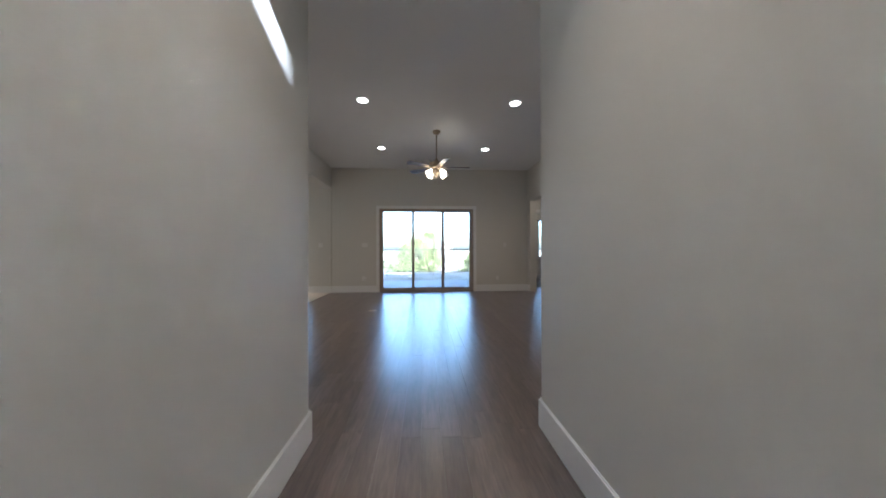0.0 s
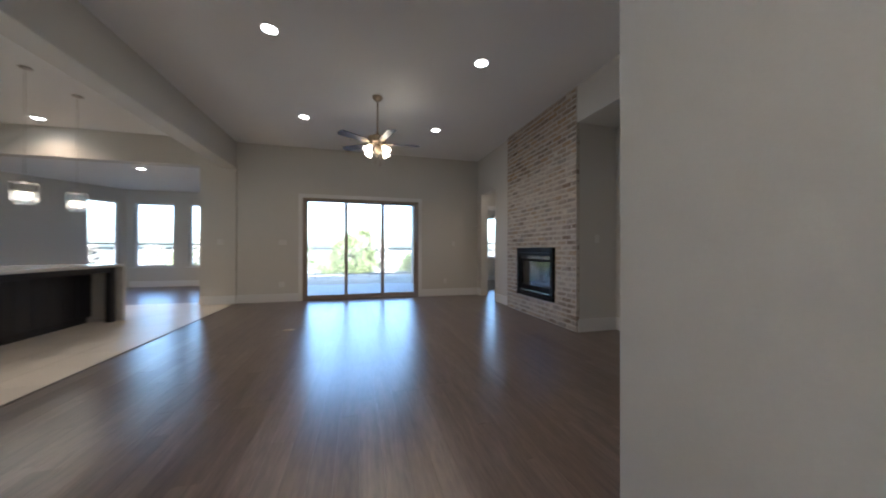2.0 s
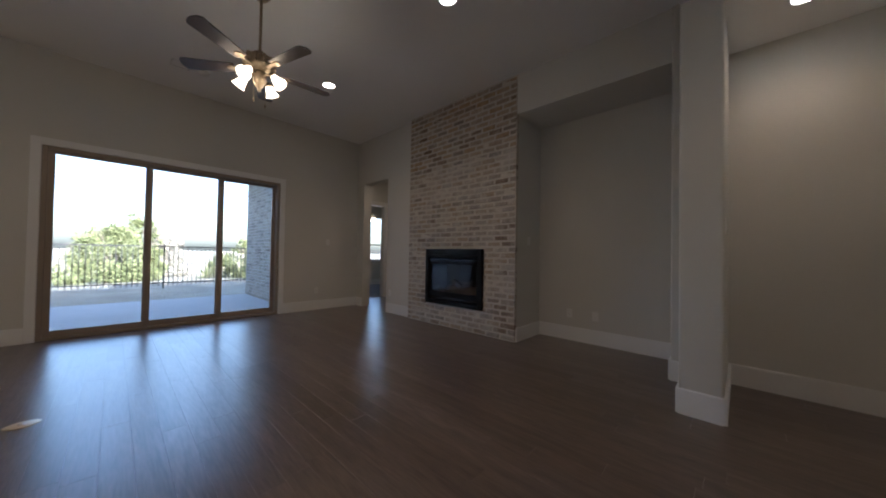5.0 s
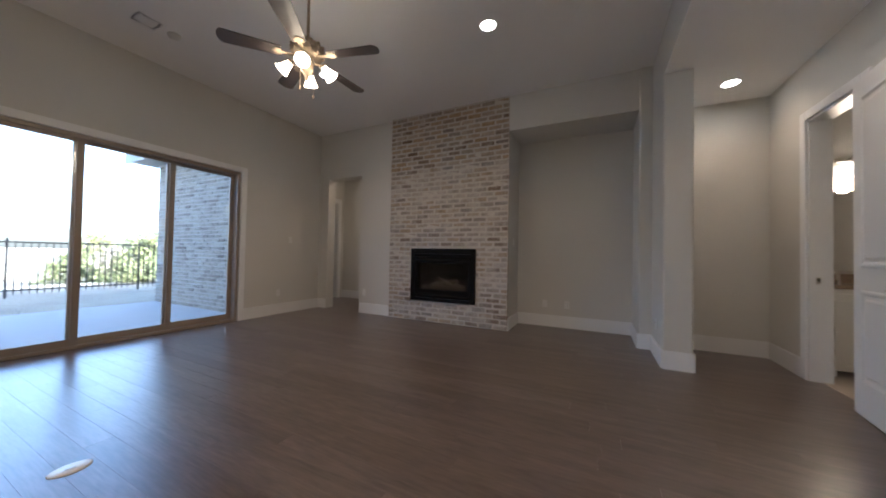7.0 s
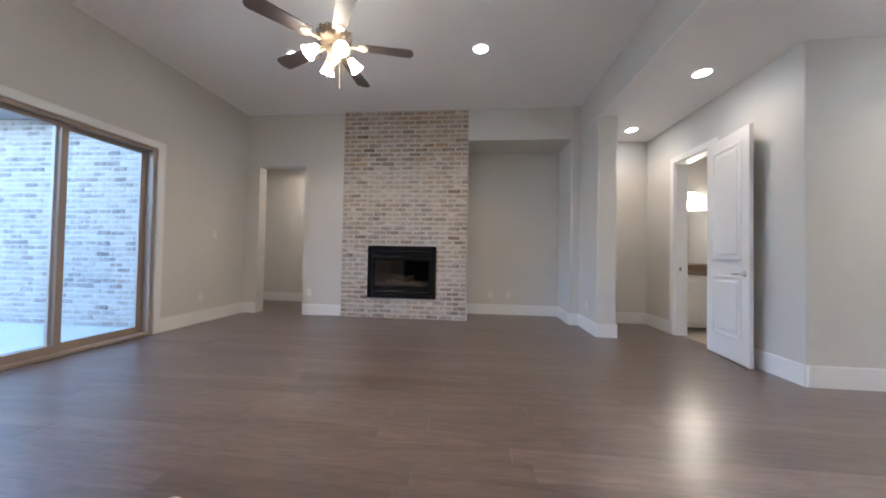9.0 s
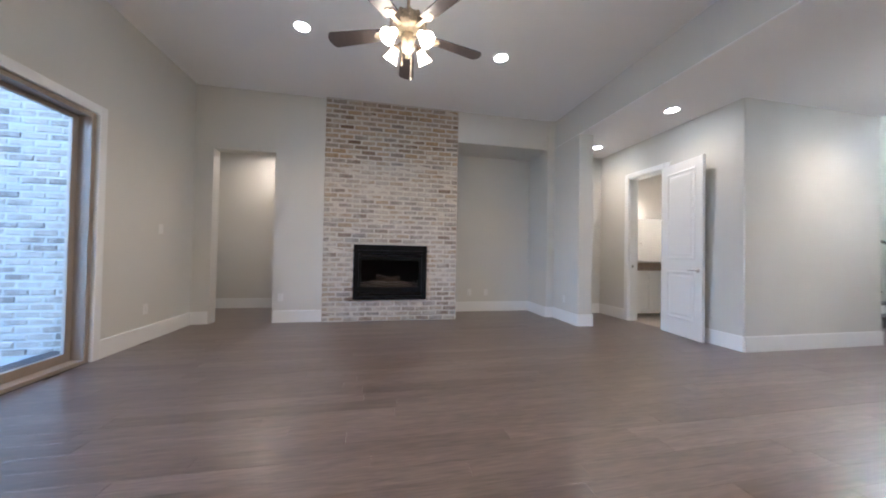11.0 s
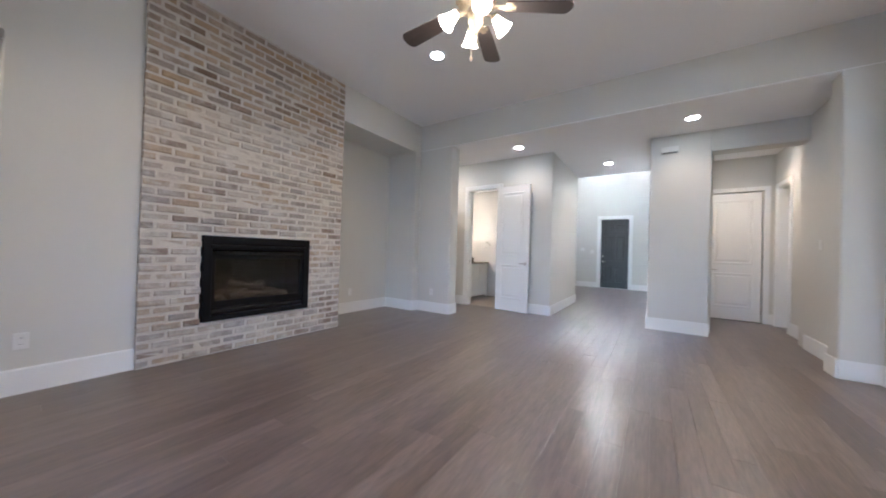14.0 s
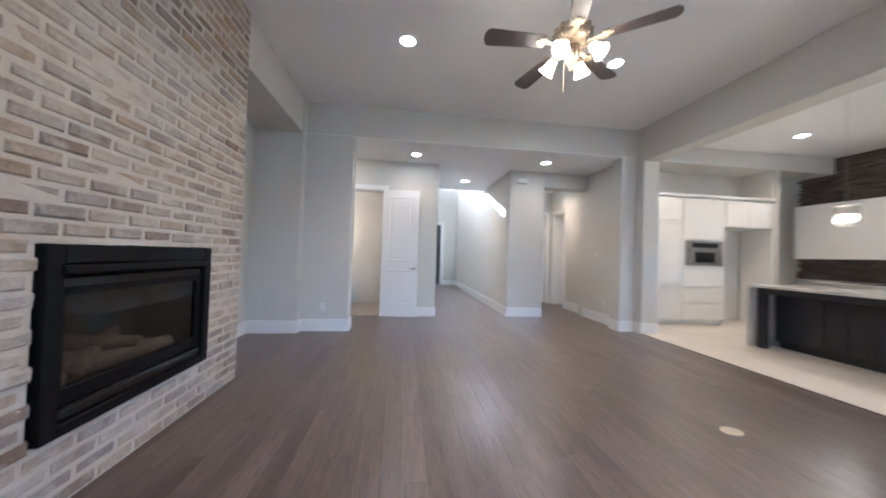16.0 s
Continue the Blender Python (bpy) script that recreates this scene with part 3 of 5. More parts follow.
# ---- panel doors ----
def panel_door(name, label, w, h, panels, mat, m, deep=1.0, deadbolt=False):
    """A moulded panel door; its hinge stands on the local z axis, the leaf runs along +x, thickness along y."""
    d = thing(name, label, "door")
    d.matrix_basis = m
    th = 0.035
    bm = boxes((0, -th / 2, 0.006, w, th / 2, h))
    part("leaf", bm, mat, d)
    for a, b, c, e in panels:
        for s in (-1, 1):
            p = bmesh.new()
            y = s * th / 2
            # sunk moulding and raised field
            def ring(i, off):
                return [p.verts.new((x, y + s * off * deep, z)) for x, z in ((a + i, c + i), (b - i, c + i), (b - i, e - i), (a + i, e - i))]
            r = [ring(-0.004, 0.0004), ring(0.006, 0.009), ring(0.018, 0.0095), ring(0.034, 0.0008), ring(0.055, 0.001), ring(0.070, 0.008)]
            for q, t in zip(r, r[1:]):
                for k in range(4):
                    p.faces.new((q[k], q[(k + 1) % 4], t[(k + 1) % 4], t[k]))
            p.faces.new(r[-1])
            bmesh.ops.recalc_face_normals(p, faces=p.faces)
            part("panel", p, mat, d)
    for s in (-1, 1):
        x = w - 0.065
        hd = part("handle", lathe([(0, 0), (0.032, 0), (0.032, 0.006), (0.012, 0.01), (0.011, 0.045), (0, 0.045)], 16, (x, s * th / 2, 0.93), pose(0, 0, 0, -90 * s)), NICKEL, d, "brushed nickel lever handle", True)
        part("lever", rod((x + 0.006, s * (th / 2 + 0.042), 0.93), (x - 0.115, s * (th / 2 + 0.046), 0.925), 0.0085, 10), NICKEL, hd, smooth=True)
        if deadbolt:
            part("deadbolt", lathe([(0, 0), (0.03, 0), (0.03, 0.012), (0, 0.014)], 16, (x, s * th / 2, 1.12), pose(0, 0, 0, -90 * s)), NICKEL, d, "nickel deadbolt", True)
    for z in (0.2, h / 2, h - 0.2):
        part("hinge", rod((-0.004, th / 2, z - 0.045), (-0.004, th / 2, z + 0.045), 0.007, 8), NICKEL, d, "nickel hinge")
    return d


TWO = lambda w, h: [(0.11, w - 0.11, 0.24, h * 0.37), (0.11, w - 0.11, h * 0.37 + 0.17, h - 0.13)]
SIX = lambda w: [(x, x + 0.27, z0, z1) for x in (0.12, w - 0.39) for z0, z1 in ((0.22, 0.80), (0.98, 1.86), (2.0, 2.28))]
panel_door("bathroom_door", "white two-panel door standing open against the hall wall", 0.70, 2.43, TWO(0.70, 2.43), TRIM, pose(1.748, 2.058, 0.006, 0, 0, 172))
panel_door("closet_door", "closed white two-panel closet door in the side passage", 0.78, 2.36, TWO(0.78, 2.36), TRIM, pose(-2.48, 0.02, 0.006, 0, 0, 0))
panel_door("side_door", "white two-panel door ajar in the side passage", 0.56, 2.34, TWO(0.56, 2.34), TRIM, pose(-2.90, 0.24, 0.006, 0, 0, 90))
panel_door("entrance_door", "slate grey six-panel entrance door with nickel lock", 0.864, 2.435, SIX(0.864), FRONT_DOOR, pose(-0.162, -4.66, 0.004, 0, 0, 0), deep=2.2, deadbolt=True)


# ---- fireplace ----
def fireplace():
    f = thing("fireplace_insert", "black steel gas fireplace with smoked glass set in the brick", "fireplace", (BRX, 6.06, 0.34))
    y0, y1, h = -0.575, 0.575, 0.87
    part("frame", boxes((-0.03, y0, 0, 0.05, y0 + 0.075, h), (-0.03, y1 - 0.075, 0, 0.05, y1, h), (-0.03, y0 + 0.075, h - 0.085, 0.05, y1 - 0.075, h), (-0.03, y0 + 0.075, 0, 0.05, y1 - 0.075, 0.055), bevel=0.004), BLACK, f)
    part("hood", boxes((-0.045, y0 + 0.06, h - 0.135, 0.03, y1 - 0.06, h - 0.09), bevel=0.008, segs=2), BLACK, f)
    part("louvre", boxes((-0.012, y0 + 0.075, h - 0.20, 0.03, y1 - 0.075, h - 0.15), bevel=0.006, segs=2), BLACK_GLOSS, f, "gloss black louvre")
    part("louvre", boxes((-0.020, y0 + 0.075, 0.06, 0.03, y1 - 0.075, 0.125), bevel=0.02, segs=4), BLACK_GLOSS, f, "gloss black lower louvre")
    part("glass_frame", boxes((0.0, y0 + 0.075, 0.13, 0.035, y0 + 0.115, 0.67), (0.0, y1 - 0.115, 0.13, 0.035, y1 - 0.075, 0.67), (0.0, y0 + 0.115, 0.63, 0.035, y1 - 0.115, 0.67), (0.0, y0 + 0.115, 0.13, 0.035, y1 - 0.115, 0.20), bevel=0.003), BLACK, f)
    part("glass", boxes((0.014, y0 + 0.112, 0.19, 0.019, y1 - 0.112, 0.635)), FIRE_GLASS, f, "smoked glass").visible_shadow = False
    part("firebox", boxes((0.05, y0 + 0.05, 0.02, 0.42, y0 + 0.07, 0.8), (0.05, y1 - 0.07, 0.02, 0.42, y1 - 0.05, 0.8), (0.42, y0 + 0.05, 0.02, 0.44, y1 - 0.05, 0.8), (0.05, y0 + 0.07, 0.02, 0.42, y1 - 0.07, 0.15), (0.05, y0 + 0.07, 0.78, 0.42, y1 - 0.07, 0.8)), FIREBOX, f)
    rng = random.Random(5)
    for (a, b, r) in (((0.12, -0.36, 0.20), (0.20, 0.30, 0.21), 0.055), ((0.26, -0.30, 0.22), (0.30, 0.34, 0.23), 0.06), ((0.13, -0.10, 0.27), (0.30, 0.22, 0.35), 0.045), ((0.14, 0.28, 0.21), (0.3, -0.16, 0.33), 0.042), ((0.10, 0.34, 0.185), (0.22, 0.44, 0.2), 0.05)):
        bm = bmesh.new()
        p, q = Vector(a), Vector(b)
        mm = Matrix.Translation(p) @ (q - p).to_track_quat("Z", "Y").to_matrix().to_4x4()
        L = (q - p).length
        prev = None
        rows = []
        for i in range(9):
            rr = r * (1 + rng.uniform(-0.14, 0.14)) * (0.8 if i in (0, 8) else 1)
            rows.append([bm.verts.new(mm @ Vector((rr * math.cos(k * math.tau / 10) * rng.uniform(0.88, 1.1), rr * math.sin(k * math.tau / 10), L * i / 8))) for k in range(10)])
        for u, v in zip(rows, rows[1:]):
            for k in range(10):
                bm.faces.new((u[k], u[(k + 1) % 10], v[(k + 1) % 10], v[k]))
        bm.faces.new(rows[0][::-1])
        bm.faces.new(rows[-1])
        part("log", bm, LOG, f, "ceramic fire log", True)


fireplace()


# ---- ceiling fan ----
def ceiling_fan(name, label, at, lit):
    f = thing(name, label, "ceiling fan", at)
    z = -at[2]
    part("canopy", lathe([(0, 0), (0.075, 0), (0.078, -0.02), (0.05, -0.06), (0.018, -0.075), (0, -0.075)], 24), BRONZE, f, smooth=True)
    part("downrod", rod((0, 0, -0.07), (0, 0, -0.585), 0.012, 12), BRONZE, f, smooth=True)
    motor = part("motor", lathe([(0, -0.545), (0.026, -0.545), (0.03, -0.575), (0.075, -0.598), (0.118, -0.618), (0.134, -0.645), (0.126, -0.662), (0.134, -0.676), (0.122, -0.712), (0.078, -0.742), (0, -0.745)], 40), BRONZE, f, "ornate antique bronze motor housing", True)
    for k in range(12):
        a = k * math.tau / 12
        orn = bmesh.new()
        for dz, r, rr in ((-0.632, 0.126, 0.017), (-0.662, 0.131, 0.012), (-0.692, 0.126, 0.015)):
            bmesh.ops.create_uvsphere(orn, u_segments=8, v_segments=6, radius=rr, matrix=Matrix.Translation((r * math.cos(a), r * math.sin(a), dz)))
        part("ornament", orn, BRONZE, motor, smooth=True)
    part("light_kit", lathe([(0, -0.74), (0.055, -0.742), (0.062, -0.768), (0.048, -0.80), (0.052, -0.83), (0.03, -0.87), (0.012, -0.89), (0.018, -0.91), (0, -0.93)], 24), BRONZE, f, "antique bronze light fitter", True)
    for i in range(5):
        a = radians(69 + 72 * i)
        m = Matrix.Rotation(a, 4, "Z")
        bm = bmesh.new()
        n = 14
        prof = []
        for k in range(n + 1):
            u = k / 6 * 0.9 if k <= 6 else 0.9 + 0.1 * math.sin((k - 6) / 8 * math.pi / 2)
            r = 0.20 + 0.45 * u
            hw = 0.052 + 0.02 * u if u < 0.9 else 0.07 * math.sqrt(max(0.03, 1 - ((u - 0.9) / 0.1) ** 2))
            prof.append((r, hw))
        top, bot = [], []
        for r, hw in prof:
            top.append([bm.verts.new((r, s * hw, 0.004 + 0.16 * s * hw)) for s in (-1, 1)])
            bot.append([bm.verts.new((r, s * hw, -0.004 + 0.16 * s * hw)) for s in (-1, 1)])
        for k in range(n):
            bm.faces.new((top[k][0], top[k + 1][0], top[k + 1][1], top[k][1]))
            bm.faces.new((bot[k][0], bot[k][1], bot[k + 1][1], bot[k + 1][0]))
            bm.faces.new((top[k][0], bot[k][0], bot[k + 1][0], top[k + 1][0]))
            bm.faces.new((top[k][1], top[k + 1][1], bot[k + 1][1], bot[k][1]))
        bm.faces.new((top[0][0], top[0][1], bot[0][1], bot[0][0]))
        bm.faces.new((top[n][0], bot[n][0], bot[n][1], top[n][1]))
        bm.transform(Matrix.Translation((0, 0, -0.715)) @ m)
        b = part("blade", bm, BLADE, f, "dark walnut fan blade")
        ib = boxes((0.10, -0.018, -0.012, 0.27, 0.018, -0.004), (0.20, -0.04, -0.010, 0.25, 0.04, -0.0045), bevel=0.003)
        ib.transform(Matrix.Translation((0, 0, -0.715)) @ m)
        part("blade_iron", ib, BRONZE, b, "scrolled bronze blade iron")
    for i in range(4):
        a = 40 + 90 * i
        m = pose(0, 0, 0, 0, 0, a) @ Matrix.Translation((0.138, 0, -0.79)) @ pose(0, 0, 0, 0, -42, 0)
        arm = rod((0.04, 0, -0.765), (0.145, 0, -0.775), 0.009, 8)
        arm.transform(pose(0, 0, 0, 0, 0, a))
        ar = part("lamp_arm", arm, BRONZE, f)
        sh = lathe([(0.024, 0.012), (0.028, -0.01), (0.036, -0.036), (0.042, -0.062), (0.051, -0.085), (0.059, -0.096), (0.056, -0.096), (0.048, -0.083), (0.039, -0.062), (0.032, -0.036), (0.0, -0.02)], 20, m=m)
        part("shade", sh, SHADE, ar, "lit bell-shaped frosted glass shade", True)
        cp = lathe([(0, 0.03), (0.02, 0.028), (0.03, 0.015), (0.031, 0.0), (0.027, 0.0)], 16, m=m)
        part("socket", cp, BRONZE, ar, smooth=True)
        if lit:
            lamp = new("shade_lamp", bpy.data.lights.new("shade_lamp", "POINT"))
            lamp.data.energy, lamp.data.color, lamp.data.shadow_soft_size = SHADE_WATTS, (1.0, 0.80, 0.55), 0.045
            lamp.matrix_basis = Matrix.Translation(at) @ m @ Matrix.Translation((0, 0, -0.20))
    for x, y, L in ((0.045, -0.03, 0.20), (-0.03, 0.045, 0.14)):
        c = part("pull_chain", rod((x, y, -0.83), (x, y, -0.83 - L), 0.0022, 6), BRONZE, f)
        part("fob", lathe([(0, 0), (0.006, -0.006), (0.007, -0.025), (0.003, -0.035), (0, -0.036)], 10, (x, y, -0.83 - L)), BRONZE, c, smooth=True)


ceiling_fan("ceiling_fan", "antique bronze ceiling fan with dark blades and lit shades", (0.16, 6.05, TOP), True)
ceiling_fan("bedroom_fan", "bronze bedroom ceiling fan with lit shades", (4.75, 11.3, HALL), False)


# ---- downlights ----
def downlight(x, y, z, watts=CAN_WATTS, spread=128):
    d = thing("downlight", "round white recessed ceiling downlight, lit", "ceiling light", (x, y, z), group="recessed ceiling lights")
    part("trim_ring", lathe([(0.072, 0.0), (0.098, -0.001), (0.098, -0.006), (0.090, -0.009), (0.076, -0.007), (0.072, 0.0)], 32), TRIM, d, smooth=True)
    part("lens", lathe([(0, -0.004), (0.074, -0.004), (0.074, -0.001), (0, -0.001)], 32), LENS, d, "glowing round lens")
    lamp = new("downlight_lamp", bpy.data.lights.new("downlight_lamp", "AREA"))
    lamp.data.shape, lamp.data.size = 'DISK', 0.14
    lamp.data.energy, lamp.data.color, lamp.data.spread = watts, (1.0, 0.67, 0.38), radians(spread)
    lamp.location = (x, y, z - 0.012)


for x, y in ((-1.04, 7.12), (-1.03, 4.86), (1.33, 7.10), (1.36, 4.83)):
    downlight(x, y, TOP)
for x, y, w in ((1.16, 2.54, 0.24), (-1.27, 2.58, 0.30), (-0.08, 0.76, 0.55), (2.64, 2.52, 0.28)):
    downlight(x, y, HALL, w)
for x, y in ((-5.5, 3.55), (-5.63, 8.45), (-3.55, 3.45)):
    downlight(x, y, TOP, 0.86)
downlight(3.70, 8.25, HALL, 0.55, 160)
downlight(-2.1, 0.95, HALL, 0.6)
downlight(-4.92, 9.9, HALL, 3.0)


# ---- plates, vents, alarms ----
def plate(kind, m, label, w=0.075, h=0.118):
    p = thing(kind, label, "switch" if "switch" in kind else "outlet", group="wall plates")
    p.matrix_basis = m
    part("plate", boxes((-w / 2, -0.006, -h / 2, w / 2, 0, h / 2), bevel=0.002), PLASTIC, p)
    n = max(1, round(w / 0.07))
    for i in range(n):
        x = (i - (n - 1) / 2) * 0.046
        if "switch" in kind:
            part("rocker", boxes((x - 0.016, -0.011, -0.033, x + 0.016, -0.0062, 0.033), bevel=0.002), PLASTIC, p)
        else:
            for z in (-0.02, 0.02):
                s = part("socket", boxes((x - 0.016, -0.009, z - 0.014, x + 0.016, -0.0062, z + 0.014), bevel=0.003), PLASTIC, p)
                part("slot", boxes((x - 0.007, -0.0095, z - 0.004, x - 0.005, -0.0088, z + 0.006), (x + 0.005, -0.0095, z - 0.004, x + 0.007, -0.0088, z + 0.006)), SLOT, s)


def facing(x, y, z, to):
    return pose(x, y, z, 0, 0, {"s": 0, "e": 90, "n": 180, "w": -90}[to])


plate("wall_switch", facing(-1.75, YN, 1.33, "s"), "white triple rocker switch plate beside the glass door", w=0.165)
plate("wall_switch", facing(2.25, YN, 1.33, "s"), "white rocker switch plate on the greige wall")
plate("wall_outlet", facing(2.03, YN, 0.38, "s"), "white wall outlet low on the greige wall")
plate("wall_outlet", facing(-1.77, YN, 0.39, "s"), "white double outlet low on the greige wall", w=0.12)
plate("wall_outlet", facing(XE, 7.70, 0.38, "w"), "white wall outlet beside the brick fireplace")
for y in (4.54, 4.21):
    plate("wall_outlet", facing(RECESS, y, 0.36, "w"), "white wall outlet in the media recess")
plate("wall_switch", facing(3.22, R1, 1.33, "s"), "white switch plate on the side of the chimney breast")
plate("wall_switch", facing(2.25, 2.94, 1.36, "s"), "white rocker switch plate on the hall pier")
plate("wall_outlet", facing(2.53, 2.94, 0.41, "s"), "white wall outlet on the hall pier")
plate("wall_outlet", facing(2.53, YS, 0.37, "n"), "white wall outlet on the pier")
plate("wall_switch", facing(0.98, -4.6, 1.28, "n"), "white switch plate beside the entrance door", w=0.12)
plate("wall_switch", facing(1.3, -4.6, 1.36, "n"), "white wall control plate in the foyer", w=0.14)
plate("wall_switch", facing(-2.95, 8.86, 1.33, "s"), "white switch plate beside the dining opening", w=0.12)
plate("wall_switch", facing(-2.52, 2.3, 1.33, "e"), "white switch plate on the hall wall")
plate("wall_outlet", facing(-2.52, 2.55, 0.38, "e"), "white wall outlet low on the hall wall")


def vent(x, y, z, m, w, h, label, mat=PLASTIC):
    v = thing("air_vent", label, "vent")
    v.matrix_basis = m
    part("frame", boxes((-w / 2, -0.008, -h / 2, w / 2, 0, -h / 2 + 0.02), (-w / 2, -0.008, h / 2 - 0.02, w / 2, 0, h / 2), (-w / 2, -0.008, -h / 2 + 0.02, -w / 2 + 0.02, 0, h / 2 - 0.02), (w / 2 - 0.02, -0.008, -h / 2 + 0.02, w / 2, 0, h / 2 - 0.02)), mat, v)
    part("backing", boxes((-w / 2 + 0.02, -0.002, -h / 2 + 0.02, w / 2 - 0.02, -0.0005, h / 2 - 0.02)), SLOT, v)
    n = int((h - 0.04) / 0.02)
    for i in range(n):
        zz = -h / 2 + 0.03 + i * 0.02
        s = boxes((-w / 2 + 0.02, -0.0065, zz - 0.001, w / 2 - 0.02, -0.0025, zz + 0.006))
        part("slat", s, mat, v)


vent(0, 0, 0, pose(-0.19, 8.06, TOP, -90, 0, 0), 0.20, 0.20, "square ceiling vent with dark slats", material("dark grey grille paint", (0.13, 0.125, 0.12), 0.5))
vent(0, 0, 0, facing(1.72, -4.6, 3.62, "n"), 0.36, 0.20, "white air grille high on the foyer wall")
vent(0, 0, 0, pose(-3.9, 8.0, TOP, -90, 0, 0), 0.35, 0.2, "white ceiling air grille in the kitchen")
det = thing("smoke_detector", "round white ceiling smoke detector", "detector", (0.05, 8.05, TOP))
part("body", lathe([(0, 0), (0.062, 0), (0.064, -0.012), (0.052, -0.03), (0.02, -0.034), (0, -0.034)], 28), PLASTIC, det, smooth=True)
part("grille", lathe([(0.03, -0.0325), (0.05, -0.0305), (0.051, -0.033), (0.03, -0.036)], 28), PLASTIC, det, smooth=True)
chime = thing("door_chime", "white rectangular door chime box high on the wall", "chime", (-1.05, 1.955, 2.79))
part("cover", boxes((-0.11, 0, -0.045, 0.11, 0.05, 0.045), bevel=0.012, segs=3), PLASTIC, chime)
part("side_grille", boxes((-0.09, 0.012, -0.0475, 0.09, 0.04, -0.0452)), SLOT, chime, "dark lower grille")
cover = thing("floor_outlet_cover", "oval brass-beige floor outlet cover set in the boards", "floor outlet", (-1.09, 6.15, 0.0))
bm = lathe([(0, 0.006), (0.065, 0.006), (0.075, 0.003), (0.078, 0.0005), (0, 0.0005)], 32)
bm.transform(Matrix.Diagonal((1.0, 0.74, 1, 1)))
part("plate", bm, material("beige metal plate", (0.62, 0.55, 0.42), 0.35, metal=0.3), cover, smooth=True)
part("screw_cap", lathe([(0, 0.0085), (0.018, 0.008), (0.02, 0.0055), (0, 0.0055)], 16), NICKEL, cover, smooth=True)
strike = thing("strike_plate", "small nickel strike plate on the bathroom jamb", "strike plate", (2.42, 1.96, 0.93))
part("plate", boxes((-0.002, -0.014, -0.03, 0.0018, 0.014, 0.03)), NICKEL, strike)
part("keeper_hole", boxes((-0.0026, -0.006, -0.012, -0.0021, 0.006, 0.012)), SLOT, strike)


# ---- bathroom seen through the door ----
def bathroom():
    v = thing("vanity", "white bathroom vanity with arched toe and granite top", "vanity", (2.72, 0.45, 0.004))
    part("body", boxes((0, 0, 0.10, 0.44, 1.38, 0.84)), CABINET, v)
    bm = boxes((-0.018, 0.0, 0.0, 0.0, 0.12, 0.11), (-0.018, 1.26, 0.0, 0.0, 1.38, 0.11), (-0.018, 0.12, 0.06, 0, 1.26, 0.11), bevel=0.004)
    part("toe_valance", bm, CABINET, v)
    for i in range(3):
        y = 0.03 + i * 0.45
        d = part("door", boxes((-0.018, y, 0.14, -0.001, y + 0.42, 0.80), bevel=0.004), CABINET, v)
        part("panel", boxes((-0.024, y + 0.07, 0.21, -0.0185, y + 0.35, 0.73), bevel=0.004), CABINET, d)
    part("worktop", boxes((-0.03, -0.02, 0.845, 0.44, 1.385, 0.88), bevel=0.006), GRANITE, v, "brown granite worktop")
    part("backsplash", boxes((0.42, -0.02, 0.881, 0.44, 1.385, 0.98)), GRANITE, v)
    part("faucet", rod((0.30, 1.1, 0.88), (0.30, 1.1, 1.0), 0.014, 10), NICKEL, v, "chrome tap")
    mi = thing("mirror", "frameless wall mirror over the vanity", "mirror", (3.156, 1.1, 1.5))
    mi.location = (3.30, 1.05, 1.45)
    part("glass", boxes((0, -0.6, -0.44, 0.012, 0.66, 0.44)), MIRROR, mi)
    part("clip", boxes((-0.004, -0.02, -0.452, 0.012, 0.02, -0.432), bevel=0.002), NICKEL, mi)
    part("clip", boxes((-0.004, -0.02, 0.432, 0.012, 0.02, 0.452), bevel=0.002), NICKEL, mi)
    s = thing("wall_sconce", "lit white drum shade vanity sconce on a nickel bar", "wall light", (3.30, 1.32, 2.12))
    part("bar", boxes((-0.03, -0.12, 0.08, 0.018, 0.12, 0.13), bevel=0.006), NICKEL, s)
    part("stem", rod((-0.08, 0, 0.04), (-0.02, 0, 0.10), 0.008, 8), NICKEL, s)
    part("shade", lathe([(0.0, 0.05), (0.075, 0.05), (0.08, 0.0), (0.08, -0.09), (0.074, -0.09), (0.074, 0.04), (0, 0.04)], 24, (-0.09, 0, 0)), SCONCE, s, "lit white drum shade", True)
    lamp = new("sconce_lamp", bpy.data.lights.new("sconce_lamp", "POINT"))
    lamp.data.energy, lamp.data.color, lamp.data.shadow_soft_size = 1.7, (1.0, 0.74, 0.46), 0.06
    lamp.location = (3.19, 1.32, 1.94)
    r = thing("towel_ring", "nickel towel ring on the bathroom wall", "towel ring", (3.32, 0.62, 1.35))
    r.location = (2.75, 0.42, 1.40)
    part("post", rod((0, 0, 0), (0, 0.05, 0), 0.012, 10), NICKEL, r)
    bm = bmesh.new()
    for k in range(20):
        a, b = k * math.tau / 20, (k + 1) * math.tau / 20
        rod((0.08 * math.sin(a), 0.05, -0.08 + 0.08 * math.cos(a)), (0.08 * math.sin(b), 0.05, -0.08 + 0.08 * math.cos(b)), 0.004, 6, bm)
    part("ring", bm, NICKEL, r)


bathroom()


